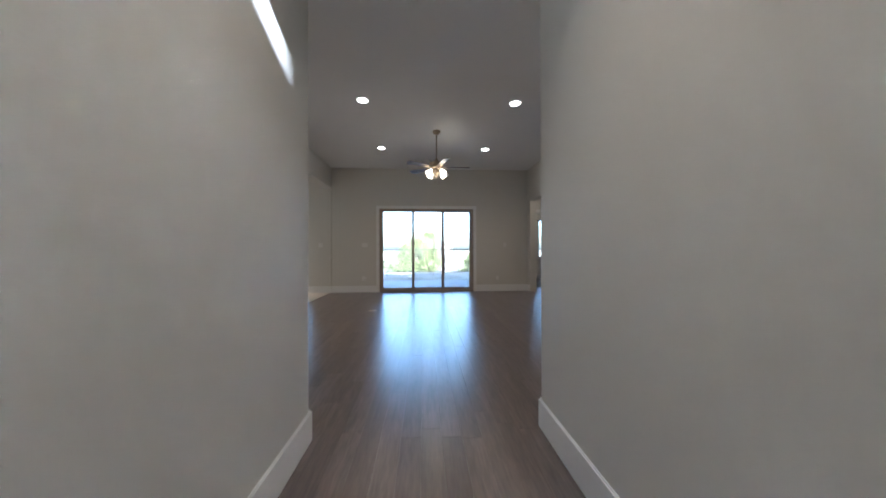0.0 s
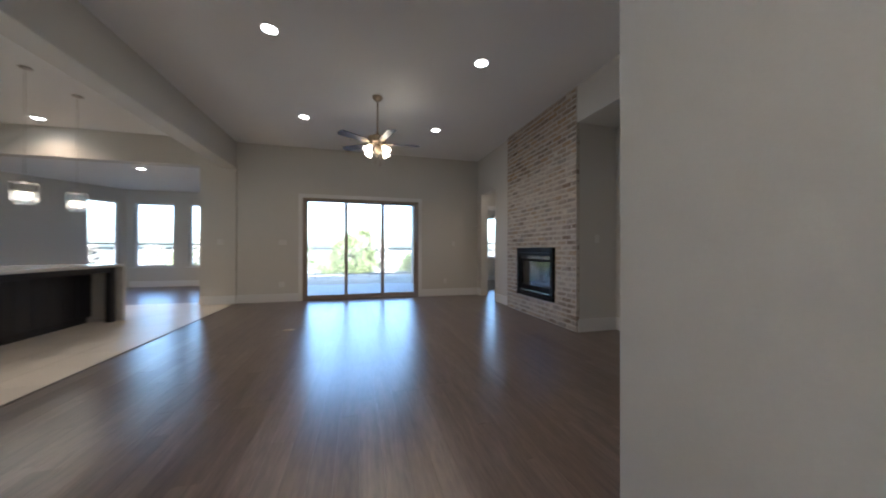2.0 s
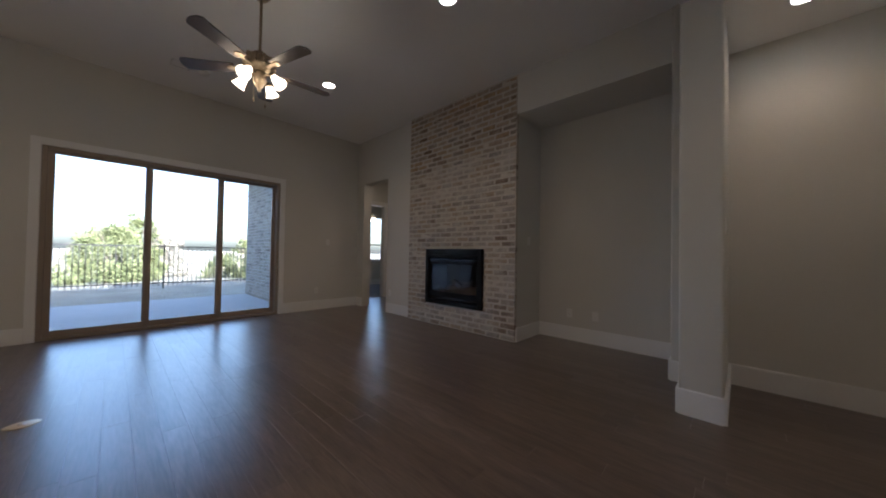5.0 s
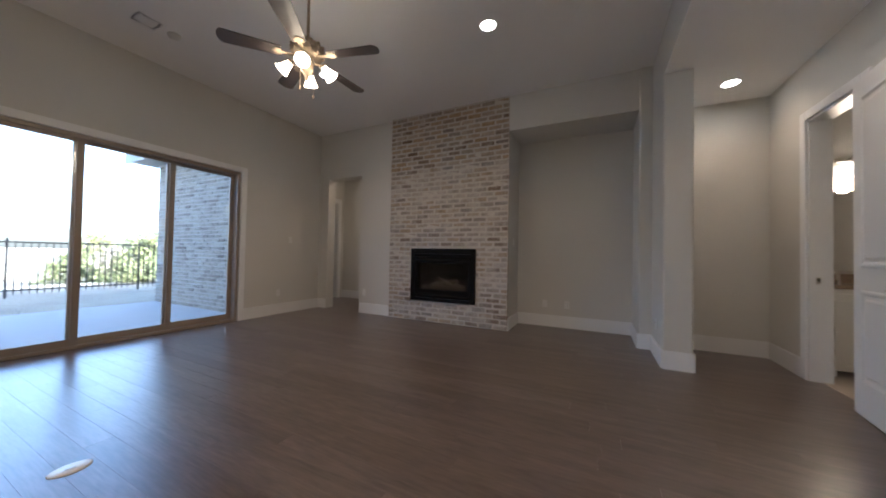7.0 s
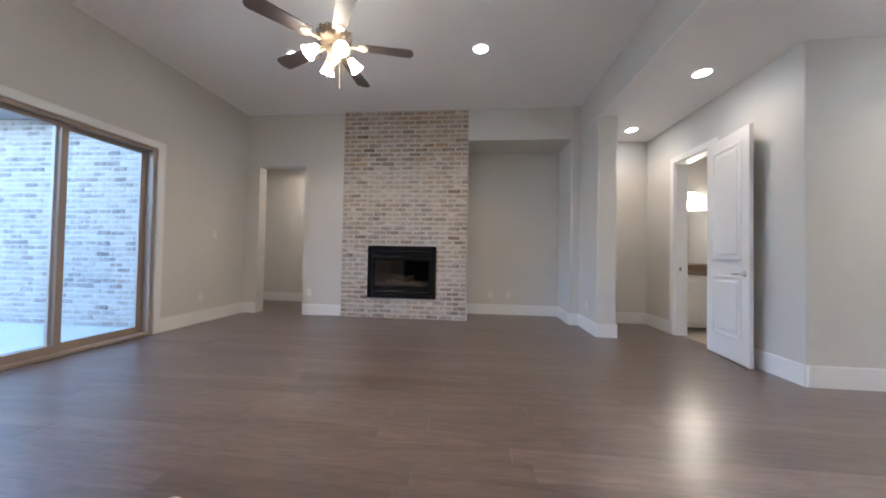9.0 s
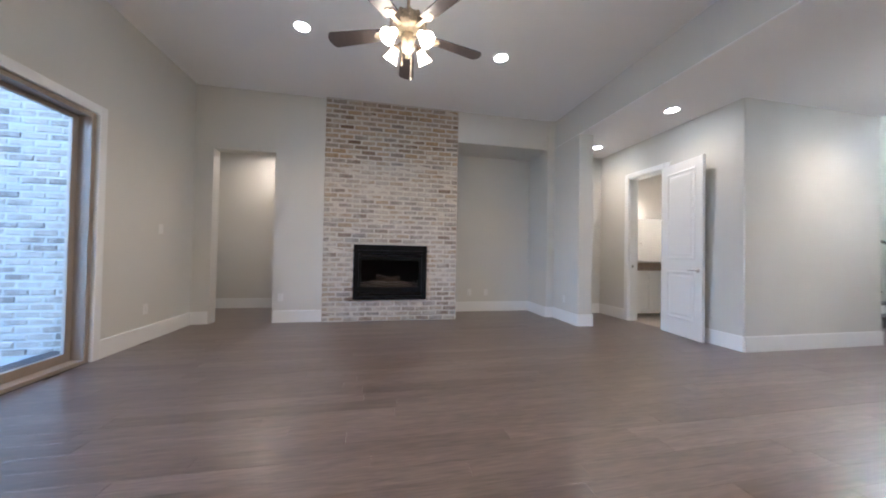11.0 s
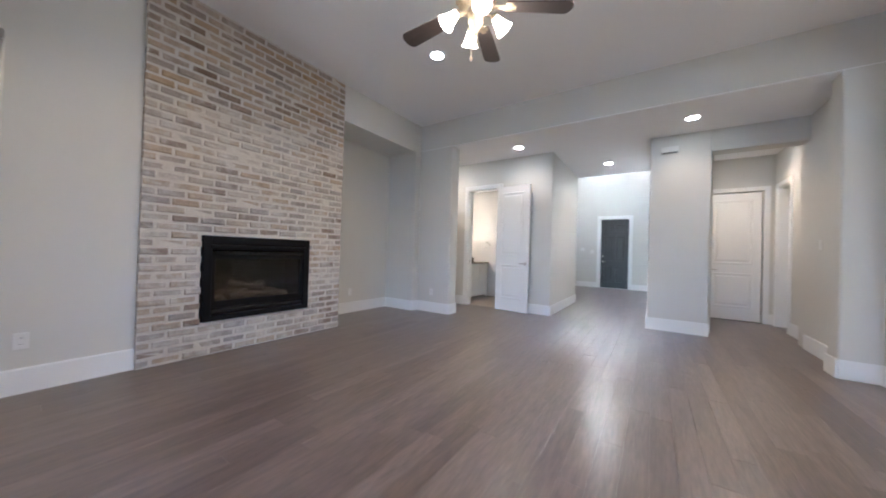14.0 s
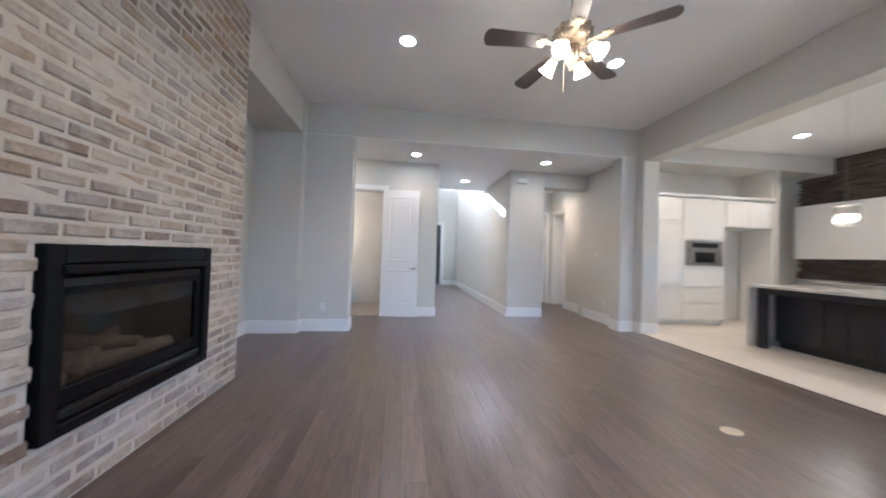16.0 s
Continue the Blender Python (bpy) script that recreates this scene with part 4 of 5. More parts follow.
# ---- foyer stair ----
def stair():
    n = thing("newel_post", "square grey-stained newel post with a stepped base", "newel post", (1.30, -2.95, 0))
    part("base", boxes((-0.085, -0.085, 0, 0.085, 0.085, 0.30), (-0.07, -0.07, 0.30, 0.07, 0.07, 0.33), bevel=0.006), NEWEL, n)
    part("shaft", boxes((-0.058, -0.058, 0.33, 0.058, 0.058, 1.00), bevel=0.008), NEWEL, n)
    part("collar", boxes((-0.068, -0.068, 1.00, 0.068, 0.068, 1.025), bevel=0.006), NEWEL, n)
    part("neck", boxes((-0.058, -0.058, 1.025, 0.058, 0.058, 1.19), bevel=0.006), NEWEL, n)
    part("cap", boxes((-0.085, -0.085, 1.19, 0.085, 0.085, 1.225), bevel=0.012, segs=2), NEWEL, n)
    st = thing("staircase", "grey-stained stair treads with white risers", "stairs", (1.40, -2.95, 0))
    for k in range(6):
        part("riser", boxes((k * 0.27, -0.02, k * 0.18, 0.02 + k * 0.27, 1.05, (k + 1) * 0.18 - 0.03)), NEWEL if k == 0 else TRIM, st)
        part("tread", boxes((k * 0.27 - 0.025, -0.05, (k + 1) * 0.18 - 0.03, (k + 1) * 0.27 + 0.02, 1.05, (k + 1) * 0.18), bevel=0.008, segs=2), NEWEL, st)
    r = thing("stair_handrail", "slim grey-stained stair handrail with thin pale balusters", "handrail", (1.36, -2.95, 0))
    m = Matrix.Translation((0, 0, 1.12)) @ pose(0, 0, 0, 0, -33.7, 0)
    bm = boxes((0, -0.025, -0.03, 1.85, 0.025, 0.02), bevel=0.012, segs=2)
    bm.transform(m)
    part("rail", bm, NEWEL, r)
    for k in range(9):
        x = 0.12 + 0.16 * k
        step = 0.18 * (math.floor((x - 0.04) / 0.27) + 1)
        part("baluster", boxes((x - 0.006, -0.006, step, x + 0.006, 0.006, 1.10 + x * 0.667)), NICKEL, r)
    w = thing("timber_post", "tall natural timber board standing beside the stair", "post", (1.70, -3.08, 0.0))
    part("board", boxes((-0.05, -0.045, 0, 0.05, 0.045, 2.55), bevel=0.006), material("natural oak", (0.36, 0.27, 0.17), 0.5, vary=0.2, scale=3, fine=30, stretch=(6, 6, 0.8)), w)
    part("foot", boxes((-0.06, -0.055, 0, 0.06, 0.0448, 0.02), bevel=0.004), NEWEL, w)


stair()


# ---- kitchen ----
def cabinet(name, label, x0, x1, y, z0, z1, rows, depth=0.62, cols=1):
    """A white cabinet unit with its front in the plane y, facing +y. rows: heights of the door or drawer fronts."""
    c = thing(name, label, "cabinet", (x0, y, z0), group="white kitchen cabinets")
    w, h = x1 - x0, z1 - z0
    kick = 0.10 if z0 < 0.01 else 0.0
    part("body", boxes((0.001, -depth, kick, w - 0.001, -0.02, h)), CABINET, c)
    if kick:
        part("toe_kick", boxes((0.001, -depth, 0, w - 0.001, -0.08, kick)), CABINET, c)
    for a, b in rows:
        for i in range(cols):
            u0, u1 = 0.004 + i * w / cols, (i + 1) * w / cols - 0.004
            d = part("door", boxes((u0, -0.019, a - z0 + 0.003, u1, 0.0, b - z0 - 0.003), bevel=0.003), CABINET, c)
            t = 0.06 if b - a > 0.3 else 0.04
            part("frame_rail", boxes((u0, 0.0005, a - z0 + 0.003, u0 + t, 0.006, b - z0 - 0.003), (u1 - t, 0.0005, a - z0 + 0.003, u1, 0.006, b - z0 - 0.003), (u0 + t, 0.0005, a - z0 + 0.003, u1 - t, 0.006, a - z0 + t), (u0 + t, 0.0005, b - z0 - t, u1 - t, 0.006, b - z0 - 0.003), bevel=0.0015), CABINET, d)


cabinet("pantry_cabinet", "tall white shaker pantry cabinet", -4.06, -2.96, 2.70, 0, 2.50, [(0.10, 0.76), (0.78, 2.02), (2.04, 2.48)], cols=2)
cabinet("oven_cabinet", "tall white cabinet round a built-in microwave", -5.00, -4.07, 2.70, 0, 2.50, [(0.10, 0.42), (0.44, 0.74), (0.76, 1.14), (1.68, 2.48)])
cabinet("over_fridge_cabinet", "white cabinet over the empty fridge space", -6.10, -5.02, 2.70, 1.95, 2.50, [(1.96, 2.48)], cols=2)
panel = thing("fridge_side_panel", "white panel at the side of the fridge space", "panel", (-6.11, 2.08, 0))
part("board", boxes((0, 0, 0, 0.02, 0.62, 1.945), bevel=0.002), CABINET, panel)
part("edge_strip", boxes((-0.002, 0.6205, 0, 0.022, 0.632, 1.945), bevel=0.002), CABINET, panel)
crown = structure("trim_crown", boxes((-6.12, 2.06, 2.503, -2.952, 2.735, 2.56), bevel=0.008), TRIM, "white crown board along the cabinet tops", "trim")
mw = thing("microwave_oven", "built-in stainless steel microwave with dark glass", "microwave", (-4.535, 2.70, 1.17))
part("face", boxes((-0.40, -0.02, 0.0, 0.40, 0.022, 0.48), bevel=0.004), STEEL, mw)
part("window", boxes((-0.22, 0.0225, 0.06, 0.22, 0.026, 0.26), bevel=0.002), SCREEN, mw, "dark glass window")
part("control_strip", boxes((-0.28, 0.0225, 0.35, 0.28, 0.026, 0.44), bevel=0.002), SCREEN, mw, "dark control strip")
part("handle", boxes((-0.33, 0.045, 0.285, 0.33, 0.062, 0.305), (-0.30, 0.0225, 0.288, -0.285, 0.046, 0.302), (0.285, 0.0225, 0.288, 0.30, 0.046, 0.302), bevel=0.003), STEEL, mw)


def island():
    i = thing("kitchen_island", "near-black kitchen island with a knee space", "kitchen island", (-3.90, 4.08, 0))
    L = 3.44
    part("body", boxes((-1.10, 0.05, 0.10, -0.32, L - 0.05, 0.885)), NAVY, i)
    part("plinth", boxes((-1.06, 0.08, 0.0, -0.36, L - 0.08, 0.10)), NAVY, i)
    part("corner_post", boxes((-0.09, 0.055, 0.0, -0.004, 0.14, 0.885), bevel=0.006), NAVY, i)
    part("corner_post", boxes((-0.09, L - 0.14, 0.0, -0.004, L - 0.055, 0.885), bevel=0.006), NAVY, i)
    for k in range(14):
        y = 0.16 + k * 0.228
        part("panel", boxes((-0.318, y, 0.12, -0.308, y + 0.218, 0.86), bevel=0.003), NAVY, i)
    part("apron", boxes((-0.10, 0.055, 0.80, -0.02, L - 0.055, 0.884), bevel=0.004), NAVY, i)
    t = thing("island_worktop", "pale grey quartz worktop on the island", "worktop", (-3.90, 4.08, 0.886))
    part("slab", boxes((-1.18, -0.05, 0, 0.06, L + 0.05, 0.04), bevel=0.006, segs=2), STONE_TOP, t)
    for y in (-0.05, L - 0.001):
        part("end_slab", boxes((-1.18, y, -0.886, 0.06, y + 0.051, -0.0005), bevel=0.004), STONE_TOP, t, "pale quartz slab standing to the floor")
    part("sink", boxes((-0.95, 1.2, 0.0405, -0.5, 2.0, 0.043), bevel=0.001), STEEL, t, "steel sink rim")


island()


def counter_run():
    x = -7.60
    for k in range(3):
        c = thing("base_cabinet", "white shaker base cabinet under a dark mosaic wall", "cabinet", (x, 2.9 + k * 1.2, 0), group="white base cabinets")
        part("body", boxes((0, 0.001, 0.1, 0.58, 1.199, 0.88)), CABINET, c)
        part("toe_kick", boxes((0, 0.001, 0, 0.50, 1.199, 0.1)), CABINET, c)
        for a, b in ((0.01, 0.595), (0.605, 1.19)):
            d = part("door", boxes((0.581, a, 0.12, 0.60, b, 0.86), bevel=0.003), CABINET, c)
            part("panel", boxes((0.6005, a + 0.06, 0.18, 0.606, b - 0.06, 0.80), bevel=0.003), CABINET, d)
    t = thing("counter_top", "pale quartz counter along the range wall", "worktop", (x, 2.74, 0.881))
    part("slab", boxes((0, 0, 0, 0.64, 3.8, 0.04), bevel=0.005), STONE_TOP, t)
    part("upstand", boxes((0.0, 0, 0.0405, 0.012, 3.8, 0.06)), STONE_TOP, t)
    hood = thing("range_hood", "boxy white painted range hood", "range hood", (x, 2.35, 1.42))
    part("body", boxes((0.012, 0, 0, 0.50, 2.2, 1.08), bevel=0.004), CABINET, hood)
    part("lower_trim", boxes((0.012, -0.01, -0.04, 0.52, 2.21, 0.0), bevel=0.006), CABINET, hood)
    part("filter", boxes((0.08, 0.3, -0.048, 0.44, 1.9, -0.0405)), STEEL, hood)
    ck = thing("cooktop", "black glass cooktop with a steel edge", "cooktop", (x + 0.1, 3.1, 0.922))
    part("glass", boxes((0, 0, 0, 0.48, 0.85, 0.012), bevel=0.003), SCREEN, ck)
    part("knob_strip", boxes((0.40, 0.2, 0.0125, 0.46, 0.65, 0.03), bevel=0.004), STEEL, ck)
    # linear mosaic over the range wall
    bm = bmesh.new()
    rng = random.Random(3)
    for z0, z1 in ((0.942, 1.375), (2.505, 3.49)):
        z = z0
        while z < z1 - 0.02:
            y = 2.06 + rng.uniform(0, 0.1)
            while y < 6.2:
                w = rng.uniform(0.15, 0.32)
                box(bm, x + 0.001, y, z, x + 0.010 + rng.uniform(0, 0.002), min(y + w - 0.003, 6.3), z + 0.036)
                y += w
            z += 0.040
    ob = structure("wall_mosaic", bm, MOSAIC, "dark glossy linear mosaic tiles over the range wall", "tiles")
    ob["kind"] = "stuff"


counter_run()


def pendant(x, y):
    p = thing("pendant_light", "crystal drum pendant hanging over the island, lit", "pendant light", (x, y, TOP), group="island pendants")
    part("canopy", lathe([(0, 0), (0.06, 0), (0.062, -0.015), (0.02, -0.03), (0, -0.03)], 20), NICKEL, p, smooth=True)
    part("cable", rod((0, 0, -0.03), (0, 0, -1.47), 0.003, 6), NICKEL, p)
    part("top_plate", lathe([(0, -1.46), (0.05, -1.47), (0.115, -1.48), (0.115, -1.492), (0, -1.492)], 24), NICKEL, p, smooth=True)
    part("middle_ring", lathe([(0.108, -1.60), (0.118, -1.60), (0.118, -1.612), (0.108, -1.612), (0.108, -1.60)], 24), NICKEL, p, smooth=True)
    for r, z, n in ((0.110, -1.495, 18), (0.110, -1.615, 18), (0.075, -1.66, 12)):
        for k in range(n):
            a = k * math.tau / n
            bm = boxes((-0.013, -0.004, -0.10, 0.013, 0.004, 0), bevel=0.003)
            bm.transform(Matrix.Translation((r * math.cos(a), r * math.sin(a), z)) @ pose(0, 0, 0, 0, 0, math.degrees(a) + 90))
            part("crystal", bm, CRYSTAL, p)
    for k in range(3):
        a = k * math.tau / 3
        part("bulb", lathe([(0, -1.60), (0.010, -1.605), (0.021, -1.64), (0.018, -1.68), (0, -1.692)], 14, (0.045 * math.cos(a), 0.045 * math.sin(a), 0)), SHADE, p, "lit frosted bulb", True)
    lamp = new("pendant_lamp", bpy.data.lights.new("pendant_lamp", "POINT"))
    lamp.data.energy, lamp.data.color, lamp.data.shadow_soft_size = 0.42, (1.0, 0.85, 0.62), 0.08
    lamp.location = (x, y, TOP - 1.86)


for y in (4.86, 5.66, 6.46, 7.24):
    pendant(-4.25, y)


# ---- outdoors ----
def outdoors():
    bm = bmesh.new()
    n = 60
    rng = random.Random(2)
    grid = {}
    xs = [-1500, -300, -80] + [-40 + 2 * i for i in range(41)] + [80, 300, 1500]
    ys = [-1500, -200, -20, 9, 12.72] + [14 + 1.5 * i for i in range(30)] + [90, 200, 500, 3000]
    for i, x in enumerate(xs):
        for j, y in enumerate(ys):
            z = -0.12
            if y > 16.5:
                d = min(y, 60) - 16.5
                z -= 0.05 * d
                z += 0.25 * noise.noise(Vector((x * 0.12, y * 0.12, 0)))
            elif y < 10:
                z = -0.3
            grid[i, j] = bm.verts.new((x, y, z))
    for i in range(len(xs) - 1):
        for j in range(len(ys) - 1):
            bm.faces.new((grid[i, j], grid[i + 1, j], grid[i + 1, j + 1], grid[i, j + 1]))
    structure("ground", bm, GROUND, "dry pale winter grass falling away beyond the fence", "ground")
    f = thing("fence", "black iron picket fence along the yard edge", "fence", (0, 16.4, -0.12))
    x0, x1 = -14.0, 9.0
    for z in (0.16, 1.33):
        part("rail", boxes((x0, -0.015, z, x1, 0.015, z + 0.035)), IRON, f)
    me = None
    k = 0
    x = x0
    while x < x1:
        post = k % 20 == 0
        h = 1.44 if post else 1.37
        w = 0.020 if post else 0.0105
        part("post" if post else "picket", boxes((x - w, -w, 0 if post else 0.08, x + w, w, h)), IRON, f)
        x += 0.12
        k += 1
    # wing brick wall eave
    e = structure("roof_eave", boxes((1.36, 9.10, 3.02, 7.6, 13.1, 3.16), (1.34, 9.10, 2.98, 1.37, 13.12, 3.20), bevel=0.006), ROOFING, "grey painted eave of the brick wing", "eave")


outdoors()


def tree(name, label, x, y, z, h, r, seed, leafy=True, count=2200, leaf=0.10, foliage=None):
    rng = random.Random(seed)
    t = thing(name, label, "tree" if h > 2.2 else "shrub", (x, y, z))
    bm = bmesh.new()
    tips = []

    def limb(p, d, L, r0, depth):
        q = p + d * L
        m = Matrix.Translation((p + q) / 2) @ d.to_track_quat("Z", "Y").to_matrix().to_4x4()
        bmesh.ops.create_cone(bm, cap_ends=False, segments=6, radius1=r0, radius2=r0 * 0.65, depth=L, matrix=m)
        tips.append((q, depth))
        if depth <= 0:
            return
        for _ in range(rng.choice((2, 3, 3))):
            nd = (d + Vector((rng.uniform(-1, 1), rng.uniform(-1, 1), rng.uniform(-0.2, 0.7))) * 0.75).normalized()
            limb(q, nd, L * rng.uniform(0.6, 0.85), r0 * 0.62, depth - 1)

    limb(Vector((0, 0, -0.3)), Vector((rng.uniform(-0.08, 0.08), 0, 1)).normalized(), h * 0.36, h * 0.028, 3 if leafy else 5)
    part("trunk", bm, BARK, t)
    if not leafy:
        return
    verts, faces = [], []
    clumps = []
    for _ in range(70):
        u = rng.random() ** 1.25
        rad = r * (1 - 0.85 * u) ** 0.7 * math.sqrt(rng.uniform(0.02, 1.0))
        a = rng.uniform(0, math.tau)
        clumps.append((Vector((rad * math.cos(a), rad * math.sin(a), h * (0.06 + 0.88 * u))), r * rng.uniform(0.14, 0.30)))
    for k in range(count):
        c, cr = rng.choice(clumps)
        d = Vector((rng.gauss(0, 1), rng.gauss(0, 1), rng.gauss(0, 0.8))).normalized() * cr * rng.uniform(0.5, 1.05)
        p = c + d
        if p.z < 0.05:
            p.z = 0.05 + rng.random() * 0.2
        up = (d.normalized() + Vector((rng.uniform(-.6, .6), rng.uniform(-.6, .6), rng.uniform(0, .8)))).normalized()
        sd = up.cross(Vector((rng.uniform(-1, 1), rng.uniform(-1, 1), 0.3))).normalized()
        s = leaf * rng.uniform(0.6, 1.4)
        i = len(verts)
        w = up.cross(sd) * 0.2 * s
        verts += [p - sd * s * 0.4 + w, p + up * s - w, p + sd * s * 0.4 + w, p - up * s * 0.5 - w]
        faces.append((i, i + 1, i + 2, i + 3))
    me = bpy.data.meshes.new("crown")
    me.from_pydata([tuple(v) for v in verts], [], faces)
    me.materials.append(foliage or LEAF)
    ob = new("crown", me)
    ob.parent = t
    tagged(ob, "yellow green foliage")


tree("evergreen_tree", "tall yellow-green evergreen tree beyond the fence", 0.3, 27.5, -0.8, 3.9, 1.2, 11, count=6500)
tree("evergreen_tree", "broad yellow-green evergreen beyond the fence", -1.0, 26.0, -0.75, 3.0, 2.0, 12, count=7500)
tree("shrub", "bushy green shrub beyond the fence", 5.3, 22.5, -0.5, 2.1, 1.6, 14, count=5200)
tree("shrub", "low brown green shrub beyond the fence", 4.2, 27.0, -0.7, 1.6, 1.3, 15, count=2200)
tree("bare_tree", "bare grey winter tree beyond the fence", 6.6, 23.0, -0.5, 4.6, 1.5, 16, leafy=False)
tree("bare_tree", "bare grey winter tree down the slope", -9.0, 30.0, -0.9, 5.0, 1.5, 17, leafy=False)
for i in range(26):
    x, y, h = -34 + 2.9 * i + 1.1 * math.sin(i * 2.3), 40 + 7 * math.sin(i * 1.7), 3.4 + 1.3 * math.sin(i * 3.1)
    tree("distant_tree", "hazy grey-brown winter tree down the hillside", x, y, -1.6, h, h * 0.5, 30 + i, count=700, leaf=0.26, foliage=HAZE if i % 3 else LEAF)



# ---- bricks, boards, tiles ----
def brick_mesh(L, H, D, seed):
    """One tumbled brick, its face towards -x, worn at the edges."""
    rng = random.Random(seed)
    bm = bmesh.new()
    j = lambda: rng.uniform(-0.0035, 0.0035)
    c = 0.010
    back = [bm.verts.new((D, y + j(), z + j())) for y, z in ((0, 0), (L, 0), (L, H), (0, H))]
    mid = [bm.verts.new((c, y + j(), z + j())) for y, z in ((0, 0), (L, 0), (L, H), (0, H))]
    fr = [bm.verts.new((j(), y + j(), z + j())) for y, z in ((c, c), (L - c, c), (L - c, H - c), (c, H - c))]
    for a, b in ((back, mid), (mid, fr)):
        for k in range(4):
            bm.faces.new((a[k], a[(k + 1) % 4], b[(k + 1) % 4], b[k]))
    bm.faces.new(fr)
    bmesh.ops.recalc_face_normals(bm, faces=bm.faces)
    for f in bm.faces:
        if f.normal.dot(f.calc_center_median() - Vector((D / 2, L / 2, H / 2))) < 0:
            f.normal_flip()
    return bm


def brick_wall(parent, x, y0, y1, z0, z1, hole, split, mat, rest, course=0.0775, length=0.226, joint=0.0165):
    kinds = []
    for k in range(6):
        me = bpy.data.meshes.new("brick")
        b = brick_mesh(length - joint, course - joint, 0.055, k)
        b.to_mesh(me)
        b.free()
        me.materials.append(mat)
        kinds.append(me)
    rng = random.Random(9)
    verts, faces = [], []
    row, z = 0, z0
    while z + course <= z1 + 0.02:
        y = y0 - (length / 2 if row % 2 else 0)
        while y < y1 - 0.01:
            a, b = max(y, y0), min(y + length - joint, y1)
            inside = hole and b > hole[0] and a < hole[1] and z + course - joint > hole[2] and z < hole[3]
            spans = [(a, b)]
            if inside:
                spans = [(a, min(b, hole[0] - 0.004)), (max(a, hole[1] + 0.004), b)]
            for a, b in spans:
                if b - a < 0.03:
                    continue
                me = rng.choice(kinds)
                s = (b - a) / (length - joint)
                dx = rng.uniform(-0.004, 0.004)
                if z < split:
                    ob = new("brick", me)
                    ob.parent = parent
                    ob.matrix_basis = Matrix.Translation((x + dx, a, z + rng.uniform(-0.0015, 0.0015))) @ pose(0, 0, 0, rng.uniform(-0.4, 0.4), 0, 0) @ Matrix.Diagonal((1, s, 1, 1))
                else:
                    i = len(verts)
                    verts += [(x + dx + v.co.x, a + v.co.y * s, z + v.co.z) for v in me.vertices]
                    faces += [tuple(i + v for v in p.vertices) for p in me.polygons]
            y += length
        z += course
        row += 1
    me = bpy.data.meshes.new("upper_bricks")
    me.from_pydata(verts, [], faces)
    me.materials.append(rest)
    ob = new("upper_bricks", me)
    ob.parent = parent
    tagged(ob, "upper courses of brick", kind="stuff")


chimney = structure("wall_brick", boxes((BRX + 0.0055, BR0, 0, 2.925, 5.47, TOP), (BRX + 0.0055, 6.65, 0, 2.925, BR1, TOP), (BRX + 0.0055, 5.47, 0, 2.925, 6.65, 0.335), (BRX + 0.0055, 5.47, 1.215, 2.925, 6.65, TOP)), MORTAR,
                    "floor-to-ceiling whitewashed tumbled brick round the fireplace", "brick wall")
# above 2.55 m the bricks take the lamp-warmed tones
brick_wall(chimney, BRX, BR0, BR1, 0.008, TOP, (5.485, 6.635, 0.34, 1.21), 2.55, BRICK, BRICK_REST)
patio_wall = structure("wall_patio_brick", boxes((1.79, 9.10, -0.05, 1.83, 12.7, 2.98)), PATIO_MORTAR, "pale brick patio wall in open shade", "brick wall")
brick_wall(patio_wall, 1.782, 9.11, 12.7, -0.04, 2.98, None, 1.40, PALE_BRICK, PALE_REST)


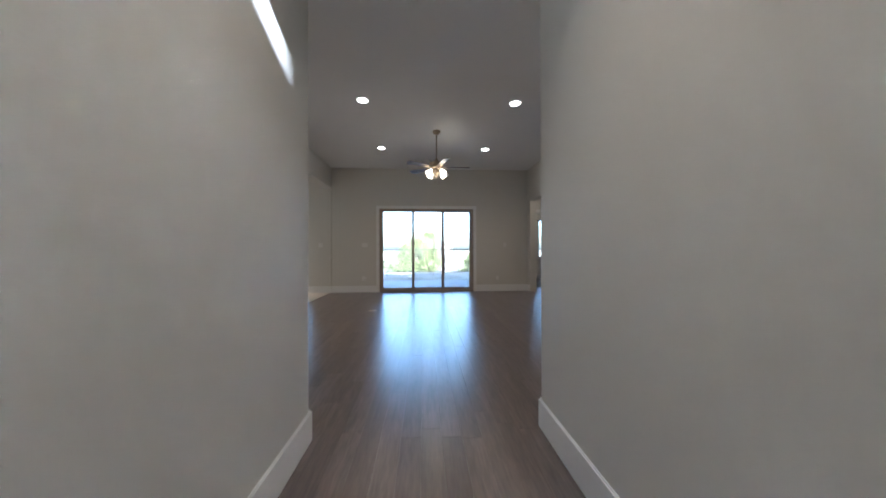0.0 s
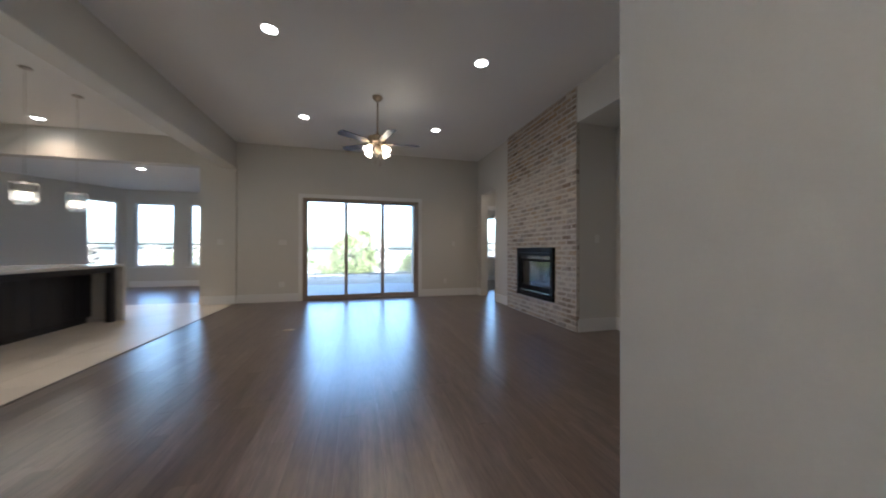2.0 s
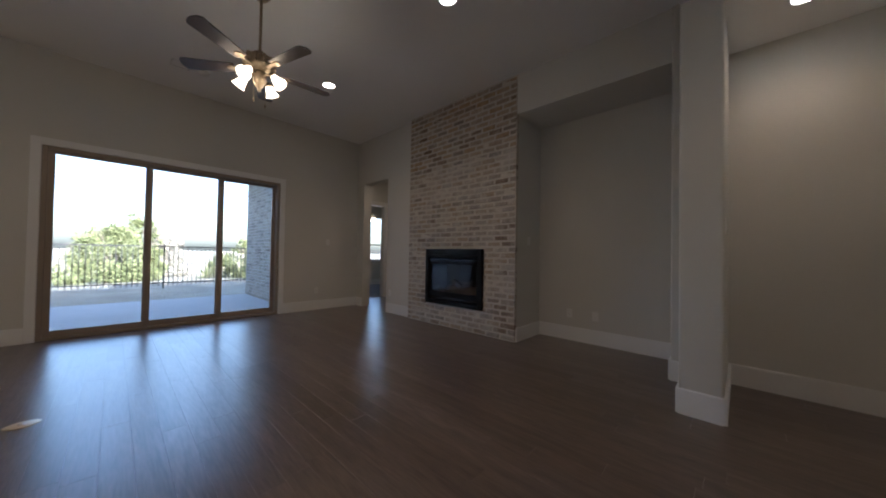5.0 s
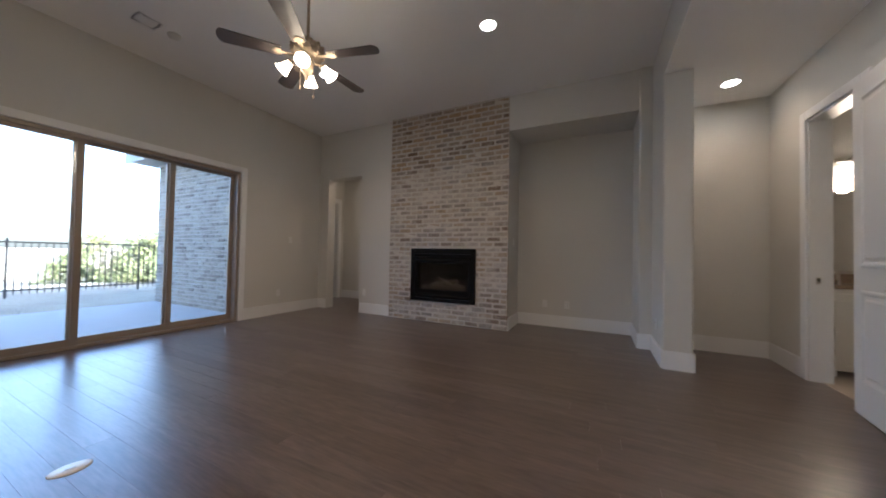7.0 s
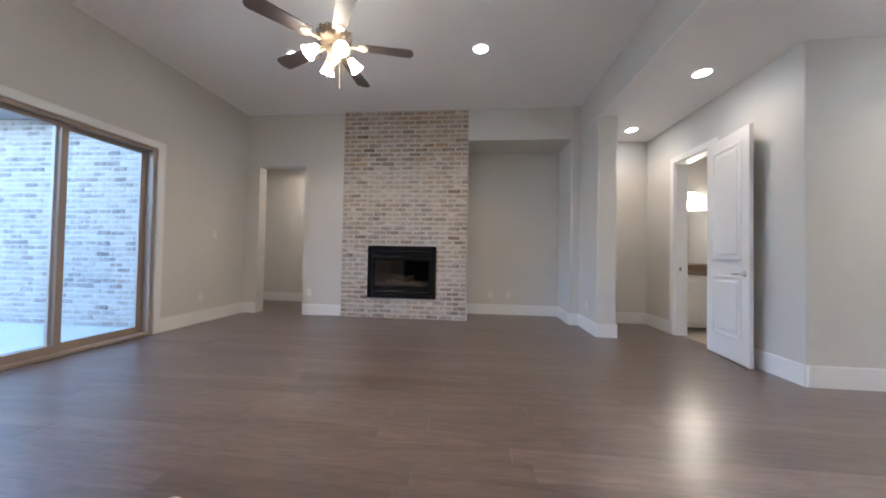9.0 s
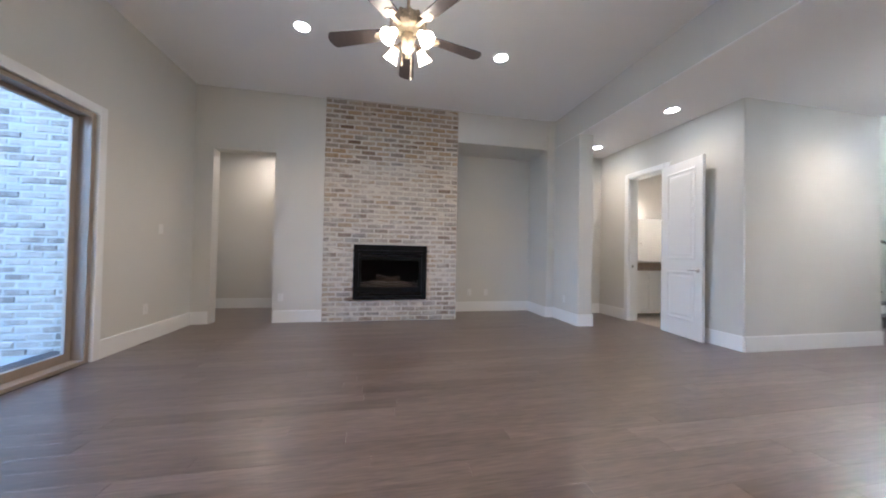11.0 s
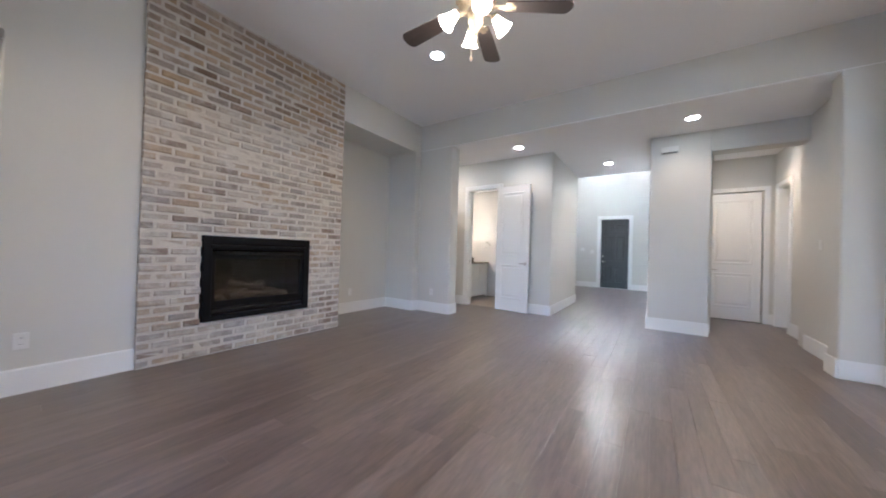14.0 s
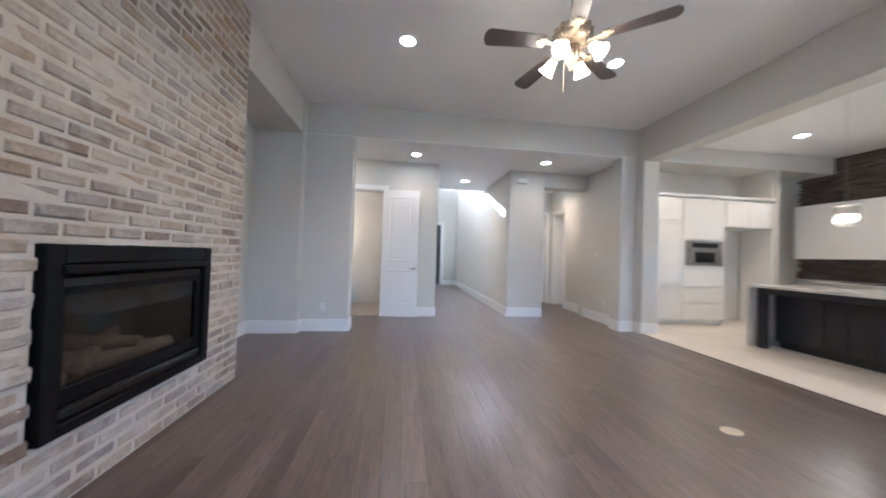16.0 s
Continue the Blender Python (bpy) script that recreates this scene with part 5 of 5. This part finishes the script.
def boards():
    """Narrow boards running along y: those of the open floor are parts, the rest lie joined."""
    floor = thing("floor", "dark stained hickory floor boards with a satin finish", "floor")
    floor["kind"] = "structure"
    me = bpy.data.meshes.new("plank")
    w, c = 0.1268, 0.0004
    bm = bmesh.new()
    lo = [bm.verts.new((x, y, -0.006)) for x, y in ((0, 0), (w, 0), (w, 1), (0, 1))]
    mid = [bm.verts.new((x, y, -0.0012)) for x, y in ((0, 0), (w, 0), (w, 1), (0, 1))]
    hi = [bm.verts.new((x, y, 0)) for x, y in ((c, 0.0004), (w - c, 0.0004), (w - c, 0.9996), (c, 0.9996))]
    for a, b in ((lo, mid), (mid, hi)):
        for k in range(4):
            bm.faces.new((a[k], a[(k + 1) % 4], b[(k + 1) % 4], b[k]))
    bm.faces.new(hi)
    bmesh.ops.recalc_face_normals(bm, faces=bm.faces)
    bm.to_mesh(me)
    bm.free()
    me.materials.append(PLANK)
    rng = random.Random(21)
    verts, faces = [], []
    x = XW + 0.012
    while x < 4.30:
        lo_y = -4.6 if -0.9 < x < 3.6 else (0.05 if x < -0.9 else 1.9)
        hi_y = 8.9 if x < 2.9 else 9.65
        y = lo_y - rng.uniform(0, 1.5)
        while y < hi_y:
            L = rng.uniform(0.7, 1.9)
            a, b = max(y, lo_y), min(y + L, hi_y)
            if b - a > 0.05:
                m = Matrix.Translation((x, a, rng.uniform(-0.0001, 0.0001))) @ pose(0, 0, 0, 0, rng.uniform(-0.09, 0.09)) @ Matrix.Diagonal((1, b - a - 0.0008, 1, 1))
                if x < 2.3 and b > 2.6:
                    ob = new("plank", me)
                    ob.parent = floor
                    ob.matrix_basis = m
                else:
                    i = len(verts)
                    verts += [tuple(m @ v.co) for v in me.vertices]
                    faces += [tuple(i + v for v in p.vertices) for p in me.polygons]
            y += L
        x += w + 0.0002
    rest = bpy.data.meshes.new("further_planks")
    rest.from_pydata(verts, [], faces)
    rest.materials.append(PLANK_REST)
    ob = new("further_planks", rest)
    ob.parent = floor
    tagged(ob, "dark stained hickory boards", kind="stuff")


boards()


def tiles():
    t = thing("kitchen_floor_tiles", "cream porcelain kitchen floor tiles with sand grout", "floor")
    t["kind"] = "structure"
    me = bpy.data.meshes.new("tile")
    b = boxes((0, 0, -0.004, 0.452, 0.452, 0.003), bevel=0.0015)
    b.to_mesh(me)
    b.free()
    me.materials.append(TILE)
    x = -2.66 - 0.455
    while x > -7.7:
        y = 1.95
        while y < 8.9:
            ob = new("tile", me)
            ob.parent = t
            ob.location = (x, y, 0)
            y += 0.456
        x -= 0.456


tiles()
structure("floor_threshold", boxes((-2.672, 3.36, 0.0, -2.648, 8.86, 0.007), bevel=0.002), NEWEL, "dark wooden strip between boards and tiles", "trim")
